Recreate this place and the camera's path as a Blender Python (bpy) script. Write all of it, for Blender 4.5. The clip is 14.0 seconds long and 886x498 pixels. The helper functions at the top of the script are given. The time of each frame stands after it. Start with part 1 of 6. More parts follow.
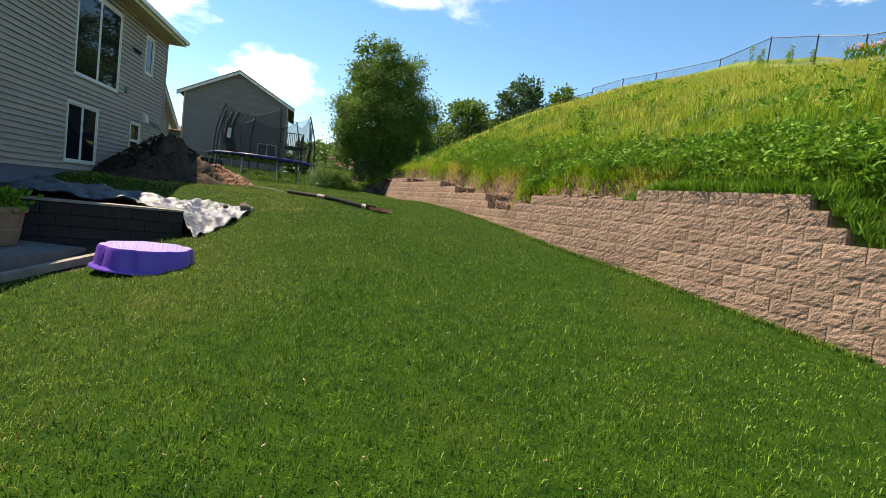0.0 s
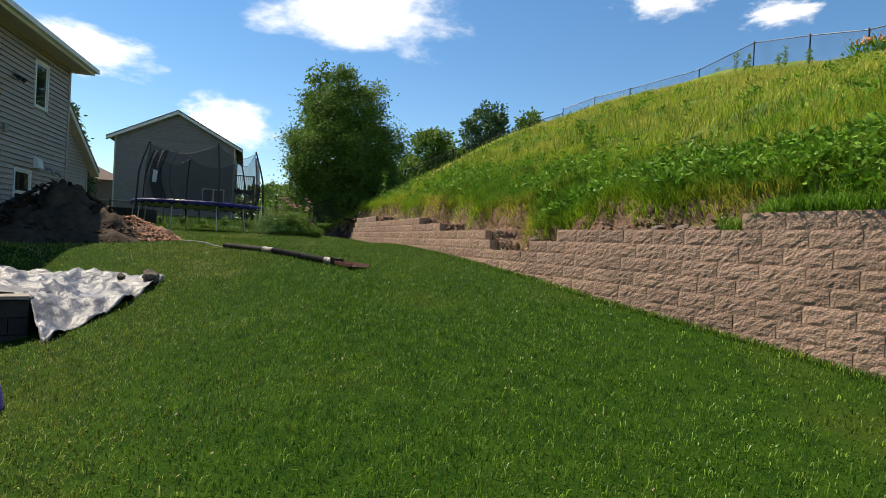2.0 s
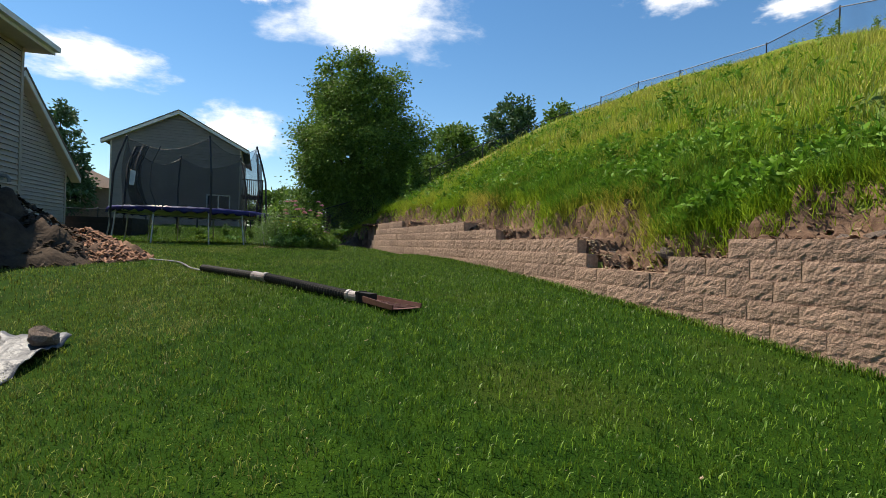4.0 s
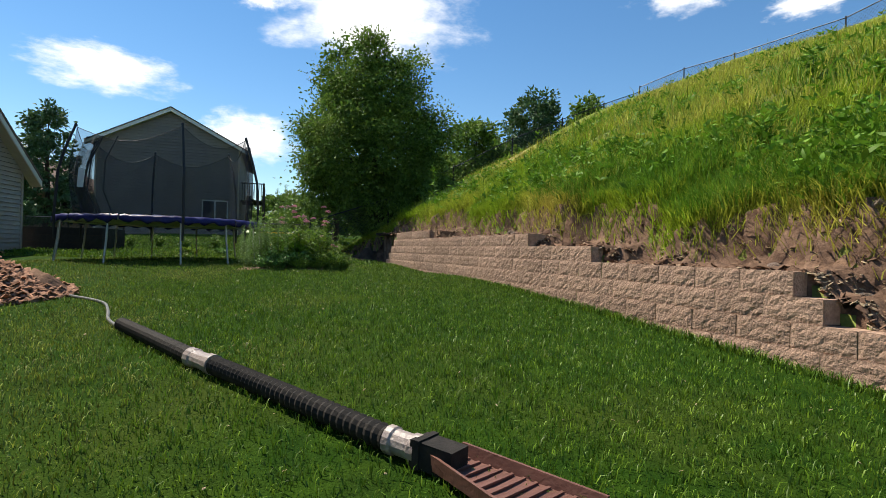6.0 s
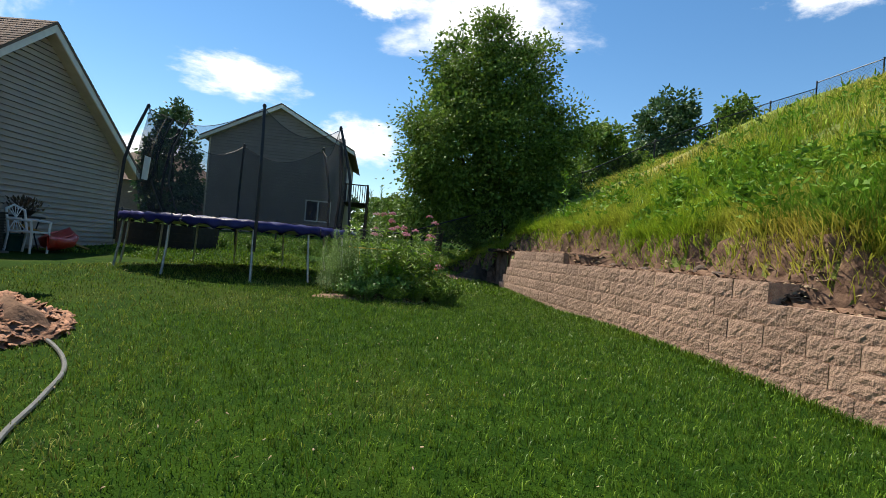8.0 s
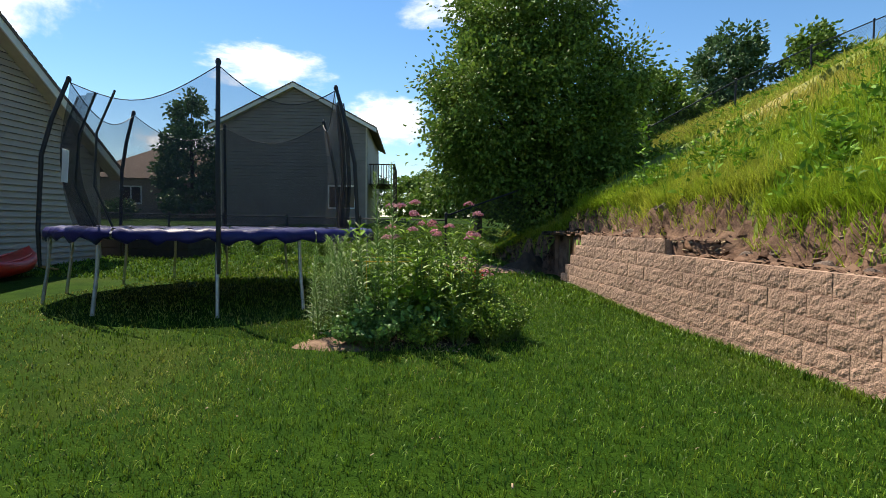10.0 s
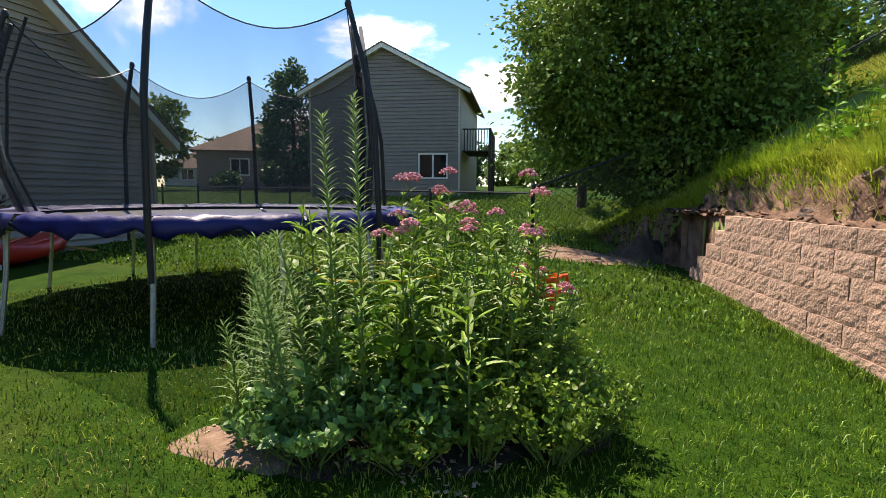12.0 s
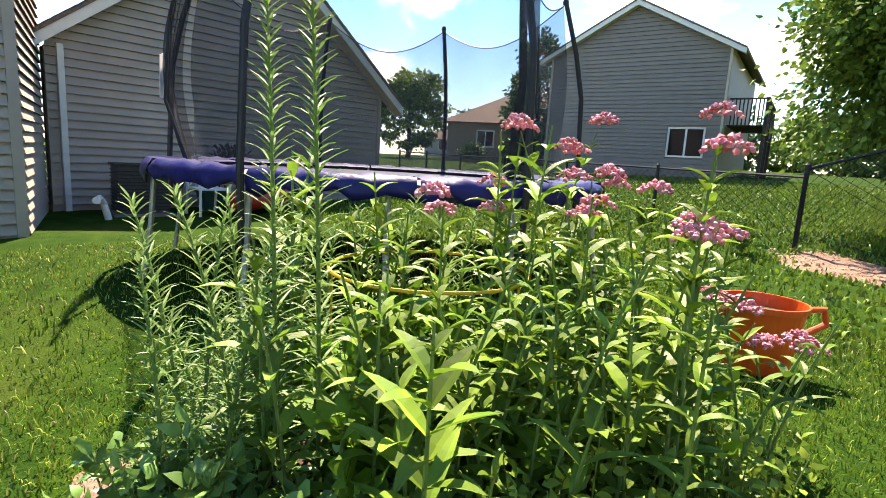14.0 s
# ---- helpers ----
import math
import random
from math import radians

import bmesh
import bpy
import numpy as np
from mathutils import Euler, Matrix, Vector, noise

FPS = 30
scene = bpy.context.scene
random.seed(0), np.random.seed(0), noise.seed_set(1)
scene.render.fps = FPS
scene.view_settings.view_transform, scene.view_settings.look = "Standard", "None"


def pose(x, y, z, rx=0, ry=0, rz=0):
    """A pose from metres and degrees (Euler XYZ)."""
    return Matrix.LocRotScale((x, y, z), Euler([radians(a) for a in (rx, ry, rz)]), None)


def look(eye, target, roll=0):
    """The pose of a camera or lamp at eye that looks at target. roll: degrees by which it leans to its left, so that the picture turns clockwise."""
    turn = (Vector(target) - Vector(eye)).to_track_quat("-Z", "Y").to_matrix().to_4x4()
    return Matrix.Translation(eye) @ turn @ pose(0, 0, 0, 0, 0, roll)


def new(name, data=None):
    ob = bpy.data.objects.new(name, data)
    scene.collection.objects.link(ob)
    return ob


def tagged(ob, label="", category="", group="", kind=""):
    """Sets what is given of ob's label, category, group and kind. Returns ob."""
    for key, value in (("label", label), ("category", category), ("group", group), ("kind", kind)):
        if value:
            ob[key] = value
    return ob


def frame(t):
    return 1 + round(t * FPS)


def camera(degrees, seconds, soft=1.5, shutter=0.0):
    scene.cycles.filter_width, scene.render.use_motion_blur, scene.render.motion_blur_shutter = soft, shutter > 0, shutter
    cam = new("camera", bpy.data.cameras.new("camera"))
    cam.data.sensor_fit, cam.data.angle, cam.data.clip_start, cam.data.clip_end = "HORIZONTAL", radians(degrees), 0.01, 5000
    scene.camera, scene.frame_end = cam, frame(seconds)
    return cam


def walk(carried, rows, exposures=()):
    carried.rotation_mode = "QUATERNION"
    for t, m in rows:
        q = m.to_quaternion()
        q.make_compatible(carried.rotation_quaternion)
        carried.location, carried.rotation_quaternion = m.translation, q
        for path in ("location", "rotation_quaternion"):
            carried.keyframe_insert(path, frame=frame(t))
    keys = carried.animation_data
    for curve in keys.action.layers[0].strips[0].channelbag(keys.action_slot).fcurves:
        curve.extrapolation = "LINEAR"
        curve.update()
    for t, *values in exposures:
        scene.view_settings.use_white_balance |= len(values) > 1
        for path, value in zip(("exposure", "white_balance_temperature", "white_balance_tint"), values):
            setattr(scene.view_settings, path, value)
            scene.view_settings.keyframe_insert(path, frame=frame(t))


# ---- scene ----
cam = camera(80.2, 14.0, soft=0.5)
PATH = [
    (0, (0.012, 0.033, 1.29), (0.045, 2.027, 1.137), 7.0),
    (0.5, (-0.095, 0.789, 1.334), (0.09, 2.777, 1.224), 5.1),
    (1, (-0.197, 1.572, 1.366), (0.071, 3.553, 1.293), 4.4),
    (1.5, (-0.332, 2.436, 1.416), (-0.113, 4.424, 1.379), 4.1),
    (2, (-0.491, 3.313, 1.462), (-0.334, 5.307, 1.448), 3.0),
    (2.5, (-0.633, 4.171, 1.515), (-0.512, 6.167, 1.519), 2.5),
    (3, (-0.777, 5.003, 1.556), (-0.671, 7.0, 1.548), 2.3),
    (5.5, (-1.461, 9.141, 1.812), (-1.354, 11.138, 1.815), 1.2),
    (6, (-1.611, 9.953, 1.897), (-1.535, 11.951, 1.905), 1.4),
    (6.5, (-1.751, 10.75, 1.989), (-1.759, 12.75, 2.005), 2.5),
    (7, (-1.891, 11.468, 2.046), (-2.03, 13.464, 2.06), 4.4),
    (7.5, (-2.026, 12.129, 2.117), (-2.291, 14.111, 2.141), 5.9),
    (10, (-2.744, 15.452, 2.525), (-3.176, 17.403, 2.434), 0.6),
    (10.5, (-2.718, 16.101, 2.572), (-3.195, 18.041, 2.475), -0.4),
    (11, (-2.764, 16.702, 2.643), (-3.308, 18.623, 2.526), -0.7),
    (11.5, (-2.843, 17.277, 2.669), (-3.481, 19.167, 2.518), -0.4),
    (12, (-2.857, 17.891, 2.632), (-3.675, 19.703, 2.42), 0.3),
    (12.5, (-2.995, 18.386, 2.602), (-4.013, 20.084, 2.32), 1.3),
    (13, (-3.071, 18.821, 2.616), (-4.301, 20.364, 2.289), 1.9),
    (13.5, (-2.99, 19.124, 2.577), (-4.386, 20.519, 2.255), 2.5),
    (14, (-2.976, 19.335, 2.56), (-4.494, 20.595, 2.233), 3.4),
]
EXPOSURE = [(0.0, 1.03, 7200, 12), (0.5, 0.86, 7100, 12), (1.5, 0.66, 6900, 11), (3.0, 0.47, 6700, 10), (5.5, 0.53, 6600, 10), (7.5, 0.57, 6600, 10), (10.5, 0.78, 6800, 13), (11.5, 0.93, 6900, 16), (12.5, 1.42, 7100, 20), (13.3, 1.8, 7200, 22), (14.0, 2.0, 7200, 22)]
walk(cam, [(t, look(eye, target, roll)) for t, eye, target, roll in PATH], EXPOSURE)

# ---- sky, sun ----
world = bpy.data.worlds.new("sky")
scene.world = world
world.use_nodes = True
SUN_EL, SUN_TO = radians(57), Vector((-0.785, 0.62, 0)).normalized()
SUN_DIR = Vector((SUN_TO.x * math.cos(SUN_EL), SUN_TO.y * math.cos(SUN_EL), math.sin(SUN_EL)))
wn = world.node_tree
sky = wn.nodes.new("ShaderNodeTexSky")
sky.sky_type, sky.sun_disc = "NISHITA", False
sky.sun_elevation, sky.sun_rotation = SUN_EL, math.atan2(SUN_TO.x, SUN_TO.y)
sky.air_density, sky.dust_density, sky.ozone_density = 1.0, 0.0, 2.0
deep = wn.nodes.new("ShaderNodeHueSaturation")
deep.inputs["Hue"].default_value, deep.inputs["Saturation"].default_value = 0.497, 1.22
wn.links.new(sky.outputs[0], deep.inputs["Color"])
wn.links.new(deep.outputs[0], wn.nodes["Background"].inputs[0])
wn.nodes["Background"].inputs[1].default_value = 0.102
sun = new("sun", bpy.data.lights.new("sun", "SUN"))
sun.data.energy, sun.data.angle, sun.data.color = 5.0, radians(0.55), (1.0, 0.92, 0.78)
sun.matrix_world = look(SUN_DIR * 60, (0, 0, 0))


# ---- materials ----
def material(name, base, second=None, scale=8.0, rough=0.7, bump=0.0, bump_scale=40.0, metal=0.0, fine=0.0, island=0.0, objrand=0.0, spec=0.4, third=None, third_scale=1.2, third_low=0.5, translucent=0.0):
    """Two noise scales of colour, an optional third tint in large patches, and a noise relief."""
    m = bpy.data.materials.new(name)
    m.use_nodes = True
    t = m.node_tree
    b = t.nodes["Principled BSDF"]
    N, L = t.nodes.new, t.links.new
    b.inputs["Roughness"].default_value = rough
    b.inputs["Metallic"].default_value = metal
    b.inputs["Specular IOR Level"].default_value = spec
    co = N("ShaderNodeTexCoord").outputs["Object"]
    second = second or tuple(c * 0.8 for c in base)

    def noise_tex(s, detail=4.0):
        n = N("ShaderNodeTexNoise")
        n.inputs["Scale"].default_value, n.inputs["Detail"].default_value = s, detail
        L(co, n.inputs["Vector"])
        return n.outputs["Fac"]

    def ramp(fac, lo, hi):
        r = N("ShaderNodeMapRange")
        r.inputs[1].default_value, r.inputs[2].default_value = lo, hi
        L(fac, r.inputs[0])
        return r.outputs[0]

    def mixed(fac, a, c):
        x = N("ShaderNodeMix")
        x.data_type = "RGBA"
        L(fac, x.inputs[0])
        for sock, v in ((x.inputs[6], a), (x.inputs[7], c)):
            if isinstance(v, tuple):
                sock.default_value = (*v, 1)
            else:
                L(v, sock)
        return x.outputs[2]

    col = mixed(ramp(noise_tex(scale), 0.35, 0.65), tuple(base), tuple(second))
    if third:
        col = mixed(ramp(noise_tex(third_scale, 3.0), third_low, third_low + 0.2), col, tuple(third))
    vary = None
    if island:
        vary, amount = N("ShaderNodeNewGeometry").outputs["Random Per Island"], island
    if objrand:
        vary, amount = N("ShaderNodeObjectInfo").outputs["Random"], objrand
    if fine:
        vary, amount = noise_tex(bump_scale * 2.0, 2.0), fine
    if vary:
        hsv = N("ShaderNodeHueSaturation")
        r = N("ShaderNodeMapRange")
        r.inputs[3].default_value, r.inputs[4].default_value = 1 - amount, 1 + amount
        L(vary, r.inputs[0])
        L(r.outputs[0], hsv.inputs["Value"])
        L(col, hsv.inputs["Color"])
        col = hsv.outputs[0]
    L(col, b.inputs["Base Color"])
    if bump:
        bp = N("ShaderNodeBump")
        bp.inputs["Strength"].default_value, bp.inputs["Distance"].default_value = bump, 0.02
        L(noise_tex(bump_scale, 6.0), bp.inputs["Height"])
        L(bp.outputs[0], b.inputs["Normal"])
    if translucent:
        tr, ms = N("ShaderNodeBsdfTranslucent"), N("ShaderNodeMixShader")
        L(col, tr.inputs["Color"])
        ms.inputs[0].default_value = translucent
        L(b.outputs[0], ms.inputs[1])
        L(tr.outputs[0], ms.inputs[2])
        L(ms.outputs[0], t.nodes["Material Output"].inputs["Surface"])
    return m


def glass_material(name, tint, rough=0.03):
    m = bpy.data.materials.new(name)
    m.use_nodes = True
    b = m.node_tree.nodes["Principled BSDF"]
    b.inputs["Base Color"].default_value = (*tint, 1)
    b.inputs["Roughness"].default_value, b.inputs["Specular IOR Level"].default_value = rough, 0.22
    b.inputs["Coat Weight"].default_value = 0.0
    return m


def see_through(name, colour, cover, scale=0.0):
    """Fine netting: threads over clear gaps."""
    m = bpy.data.materials.new(name)
    m.use_nodes = True
    t = m.node_tree
    b, N, L = t.nodes["Principled BSDF"], t.nodes.new, t.links.new
    b.inputs["Base Color"].default_value, b.inputs["Roughness"].default_value = (*colour, 1), 0.8
    clear, mix = N("ShaderNodeBsdfTransparent"), N("ShaderNodeMixShader")
    n = N("ShaderNodeTexNoise")
    n.inputs["Scale"].default_value = 3.0
    r = N("ShaderNodeMapRange")
    r.inputs[3].default_value, r.inputs[4].default_value = cover - 0.08, cover + 0.08
    L(n.outputs["Fac"], r.inputs[0])
    L(r.outputs[0], mix.inputs[0])
    L(clear.outputs[0], mix.inputs[1])
    L(b.outputs[0], mix.inputs[2])
    L(mix.outputs[0], t.nodes["Material Output"].inputs["Surface"])
    return m


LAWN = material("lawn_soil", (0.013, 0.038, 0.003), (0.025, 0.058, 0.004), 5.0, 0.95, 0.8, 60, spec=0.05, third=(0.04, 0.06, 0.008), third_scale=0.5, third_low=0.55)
GRASS = material("grass_blade", (0.04, 0.105, 0.008), (0.185, 0.285, 0.026), 13.0, 0.42, island=0.55, third=(0.18, 0.25, 0.025), third_scale=0.9, third_low=0.58, translucent=0.2, spec=0.25)
GRASS_PALE = material("pale_grass_blade", (0.10, 0.16, 0.018), (0.29, 0.32, 0.055), 12.0, 0.45, island=0.75, third=(0.36, 0.33, 0.10), third_scale=1.6, third_low=0.56, translucent=0.2, spec=0.25)
MEADOW = material("meadow_soil", (0.10, 0.16, 0.02), (0.17, 0.21, 0.035), 1.5, 0.9, 0.8, 25, third=(0.26, 0.22, 0.07), third_scale=0.35, third_low=0.55)
MEADOW_BLADE = material("meadow_blade", (0.22, 0.34, 0.02), (0.32, 0.41, 0.035), 1.2, 0.55, island=0.35, third=(0.46, 0.41, 0.08), third_scale=0.35, third_low=0.47, translucent=0.35, spec=0.12)
MEADOW_DRY = material("dry_meadow_blade", (0.33, 0.36, 0.05), (0.46, 0.43, 0.09), 1.4, 0.6, island=0.35, translucent=0.3, spec=0.1)
WEED = material("weed_leaf", (0.10, 0.22, 0.015), (0.17, 0.30, 0.03), 2.0, 0.55, island=0.4, translucent=0.25, spec=0.12)
BLOCK = material("split_face_block", (0.45, 0.30, 0.215), (0.31, 0.20, 0.145), 22, 0.95, 0.8, 45, objrand=0.16, third=(0.42, 0.32, 0.25), third_scale=2.0, third_low=0.55, spec=0.2)
DIRT = material("bare_soil", (0.20, 0.125, 0.085), (0.10, 0.06, 0.042), 6, 0.95, 1.0, 18, fine=0.25, spec=0.1)
DARK_DIRT = material("dark_soil", (0.085, 0.06, 0.042), (0.05, 0.035, 0.026), 6, 0.95, 1.0, 18, fine=0.25, spec=0.1)
GRAVEL = material("wood_chips", (0.42, 0.32, 0.20), (0.30, 0.21, 0.13), 30, 0.9, 0.8, 60, island=0.3)
SIDING = material("vinyl_siding", (0.41, 0.335, 0.275), (0.37, 0.30, 0.245), 3.0, 0.6, 0.15, 90, objrand=0.05)
SIDING_FAR = material("grey_vinyl_siding", (0.215, 0.185, 0.16), (0.19, 0.165, 0.14), 3.0, 0.6, 0.15, 90, objrand=0.04)
# near-black tone standing in for the shadow line under each siding lap
LAP_SHADE = material("painted_lap_shade", (0.06, 0.05, 0.042), (0.045, 0.038, 0.032), 12, 0.9)
TRIM = material("white_trim", (0.75, 0.72, 0.66), (0.68, 0.65, 0.6), 6, 0.5, 0.1, 40)
SOFFIT = material("tan_soffit", (0.50, 0.43, 0.33), (0.45, 0.38, 0.29), 6, 0.6, 0.1, 40)
ROOF = material("asphalt_shingle", (0.20, 0.14, 0.105), (0.14, 0.10, 0.08), 25, 0.95, 0.8, 80, island=0.2)
FOUND = material("blue_grey_foundation", (0.16, 0.18, 0.22), (0.13, 0.15, 0.19), 4, 0.9, 0.4, 30)
PANE = glass_material("window_glass", (0.012, 0.014, 0.016))
BLACK = material("black_steel", (0.02, 0.02, 0.022), (0.014, 0.014, 0.016), 20, 0.5, 0.1, 60)
STEEL = material("galvanised_steel", (0.45, 0.45, 0.44), (0.36, 0.36, 0.36), 25, 0.45, 0.1, 60, metal=0.6)
BARK = material("bark", (0.085, 0.06, 0.04), (0.05, 0.035, 0.025), 12, 0.95, 1.0, 30)


# ---- mesh helpers ----
class Geo:
    """Vertices and faces of one mesh, in world metres."""

    def __init__(self):
        self.v, self.f = [], []

    def add(self, verts, faces):
        n = len(self.v)
        self.v += [tuple(p) for p in verts]
        self.f += [tuple(i + n for i in f) for f in faces]
        return self

    def box(self, lo, hi, m=None):
        (a, b, c), (d, e, f) = lo, hi
        vs = [Vector(p) for p in ((a, b, c), (d, b, c), (d, e, c), (a, e, c), (a, b, f), (d, b, f), (d, e, f), (a, e, f))]
        if m:
            vs = [m @ p for p in vs]
        return self.add(vs, [(0, 3, 2, 1), (4, 5, 6, 7), (0, 1, 5, 4), (1, 2, 6, 5), (2, 3, 7, 6), (3, 0, 4, 7)])

    def prism(self, outline, depth):
        """A flat outline pushed along the vector depth."""
        n, d = len(outline), Vector(depth)
        front = [Vector(p) for p in outline]
        fs = [tuple(range(n))[::-1], tuple(range(n, 2 * n))] + [(i, (i + 1) % n, n + (i + 1) % n, n + i) for i in range(n)]
        return self.add(front + [p + d for p in front], fs)

    def tube(self, points, radii, sides=8, caps=True):
        pts = [Vector(p) for p in points]
        if not hasattr(radii, "__len__"):
            radii = [radii] * len(pts)
        vs, side = [], None
        for i, p in enumerate(pts):
            ahead = (pts[min(i + 1, len(pts) - 1)] - pts[max(i - 1, 0)]).normalized()
            if side is None:
                side = ahead.cross(Vector((0, 0, 1)) if abs(ahead.z) < 0.9 else Vector((1, 0, 0))).normalized()
            side = (side - ahead * side.dot(ahead)).normalized()
            up = ahead.cross(side)
            for k in range(sides):
                a = 2 * math.pi * k / sides
                vs.append(p + (side * math.cos(a) + up * math.sin(a)) * radii[i])
        fs = []
        for i in range(len(pts) - 1):
            for k in range(sides):
                k2 = (k + 1) % sides
                fs.append((i * sides + k, i * sides + k2, (i + 1) * sides + k2, (i + 1) * sides + k))
        if caps:
            fs += [tuple(range(sides))[::-1], tuple(range((len(pts) - 1) * sides, len(pts) * sides))]
        return self.add(vs, fs)

    def lathe(self, centre, profile, sides=20, closed=True):
        c, vs, fs = Vector(centre), [], []
        for r, z in profile:
            vs += [c + Vector((r * math.cos(2 * math.pi * k / sides), r * math.sin(2 * math.pi * k / sides), z)) for k in range(sides)]
        for i in range(len(profile) - 1):
            fs += [(i * sides + k, i * sides + (k + 1) % sides, (i + 1) * sides + (k + 1) % sides, (i + 1) * sides + k) for k in range(sides)]
        if closed:
            fs += [tuple(range(sides))[::-1], tuple(range((len(profile) - 1) * sides, len(profile) * sides))]
        return self.add(vs, fs)


def mesh_of(name, g, mat, smooth=False, shift=(0, 0, 0)):
    me = bpy.data.meshes.new(name)
    s = Vector(shift)
    me.from_pydata([tuple(Vector(p) - s) for p in g.v], [], g.f)
    me.materials.append(mat)
    if smooth:
        me.shade_smooth()
    me.update()
    return me


def base_of(ob):
    p = Vector(ob.location)
    while ob.parent:
        ob = ob.parent
        p += Vector(ob.location)
    return p


def part(name, g, mat, parent=None, label="", smooth=False):
    ob = new(name, mesh_of(name, g, mat, smooth, base_of(parent) if parent else (0, 0, 0)))
    if parent:
        ob.parent = parent
    if label:
        ob["label"] = label
    return ob


def thing(name, at, label, category, group="", kind=""):
    ob = new(name)
    ob.location, ob.empty_display_size = at, 0.1
    return tagged(ob, label, category, group, kind)


def big_mesh(name, verts, faces, mat, smooth=False):
    """A mesh from numpy arrays; all faces of one size."""
    me = bpy.data.meshes.new(name)
    n, k = faces.shape
    me.vertices.add(len(verts))
    me.vertices.foreach_set("co", verts.astype(np.float32).ravel())
    me.loops.add(n * k)
    me.loops.foreach_set("vertex_index", faces.astype(np.int32).ravel())
    me.polygons.add(n)
    me.polygons.foreach_set("loop_start", np.arange(0, n * k, k, dtype=np.int32))
    me.polygons.foreach_set("loop_total", np.full(n, k, dtype=np.int32))
    me.materials.append(mat)
    me.update(calc_edges=True)
    if smooth:
        me.shade_smooth()
    return me


# ---- lie of the land ----
RISE_Y = [-60, -6, 0, 3.8, 7, 9, 11.2, 13, 16, 20, 24, 30, 38, 60, 300]
RISE_Z = [-1.2, -0.35, -0.05, 0.18, 0.42, 0.72, 1.05, 1.22, 1.38, 1.5, 1.53, 1.9, 2.4, 3.2, 5.0]
BASE_Y = [-60, 0, 5.5, 8, 10, 12, 14, 16, 18, 20, 22, 24, 30, 38, 60, 300]
BASE_Z = [-1.2, -0.2, 0.22, 0.5, 0.72, 0.97, 1.12, 1.25, 1.34, 1.36, 1.34, 1.42, 1.6, 1.9, 2.6, 4.4]
WALL_LINE = [(6.6, 2.0), (5.3, 4.6), (4.2, 6.8), (3.3, 8.7), (2.4, 10.5), (1.45, 12.7), (0.75, 14.8), (0.2, 16.6), (-0.4, 18.6), (-1.0, 20.6), (-1.65, 22.6), (-2.35, 24.6), (-2.85, 26.1), (-3.1, 26.85)]
WY = np.array([p[1] for p in WALL_LINE])
WX = np.array([p[0] for p in WALL_LINE])
COURSE = 0.19
TOPS = [(-9, 1.43), (5.85, 1.62), (6.05, 1.81), (6.3, 2.0), (8.9, 1.81), (11.8, 1.62), (12.3, 1.43), (13.5, 1.62), (13.8, 1.81), (16.2, 2.0), (17.85, 2.19), (22.3, 2.38)]


def wall_top(y):
    return [z for at, z in TOPS if y >= at][-1]


LEDGE_Y = [0.1 * k for k in range(0, 269)] + [26.83, 28.7, 30.5, 40]
LEDGE_Z = [wall_top(0.1 * k) - 0.035 for k in range(0, 269)] + [1.47, 1.48, 1.55, 1.9]


def smooth_step(v):
    v = np.clip(v, 0, 1)
    return v * v * (3 - 2 * v)


def wall_x(y):
    """The wall's face across the plan, also where it is carried on past its ends."""
    y = np.asarray(y, float)
    x = np.interp(y, WY, WX)
    x = np.where(y > WY[-1], WX[-1] - np.clip(y - WY[-1], 0, 2.2) * 0.9 - np.clip(y - WY[-1] - 2.2, 0, None) * 0.12, x)
    return np.where(y < WY[0], WX[0] + (WY[0] - y) * 0.5, x)


def ground_z(x, y):
    x, y = np.asarray(x, float), np.asarray(y, float)
    mid = np.interp(y, RISE_Y, RISE_Z)
    by_wall = np.interp(y, BASE_Y, BASE_Z)
    xc = np.interp(y, [0, 10, 14, 20, 25], [-1.0, -2.0, -2.8, -4.0, -5.0])
    z = mid + (by_wall - mid) * np.clip((x - xc) / np.maximum(wall_x(y) - xc, 1.0), 0, 1)
    fade = np.interp(y, [10, 13, 16.5, 19.5], [1, 0.28, 0.25, 0])
    z = z - np.clip(-1.0 - x, 0, 4.5) * 0.14 * fade
    return z + 0.012 * np.sin(x * 1.7 + y * 0.6) * np.cos(y * 1.1)


def hill_z(x, y):
    """The slope behind the wall: a ledge behind the blocks, a cut bank, then a steep slope that eases off at the crest."""
    x, y = np.asarray(x, float), np.asarray(y, float)
    p = np.clip((x - wall_x(y)) * 0.93, 0, None)
    top = np.interp(y, LEDGE_Y, LEDGE_Z)
    bank = np.interp(y, [0, 8.0, 9.2, 14, 20, 26.2, 26.75, 26.85, 27.9, 29.1, 30.7], [0.12, 0.12, 0.34, 0.42, 0.44, 0.42, 0.42, 0.85, 0.6, 0.15, 0.04])
    ledge = np.interp(y, [0, 8, 10, 25.7, 27.7], [0.32, 0.34, 0.55, 0.75, 0.4])
    wob = 0.10 * np.sin(y * 2.3) + 0.07 * np.sin(y * 5.1 + 1)
    z = top + bank * smooth_step((p - ledge - wob) / 0.22)
    s = np.interp(y, [0, 12, 36], [0.55, 0.60, 0.69])
    q = np.interp(y, [0, 16, 30], [0.0215, 0.0175, 0.0105])
    c = np.clip(p - ledge, 0, 19)
    lump = 0.12 * np.sin(x * 0.9 + 1.3 * np.sin(y * 0.5)) * np.cos(y * 0.8 + x * 0.3) * np.clip(p / 2 - 0.5, 0, 1)
    return z + s * c - q * c * c + lump


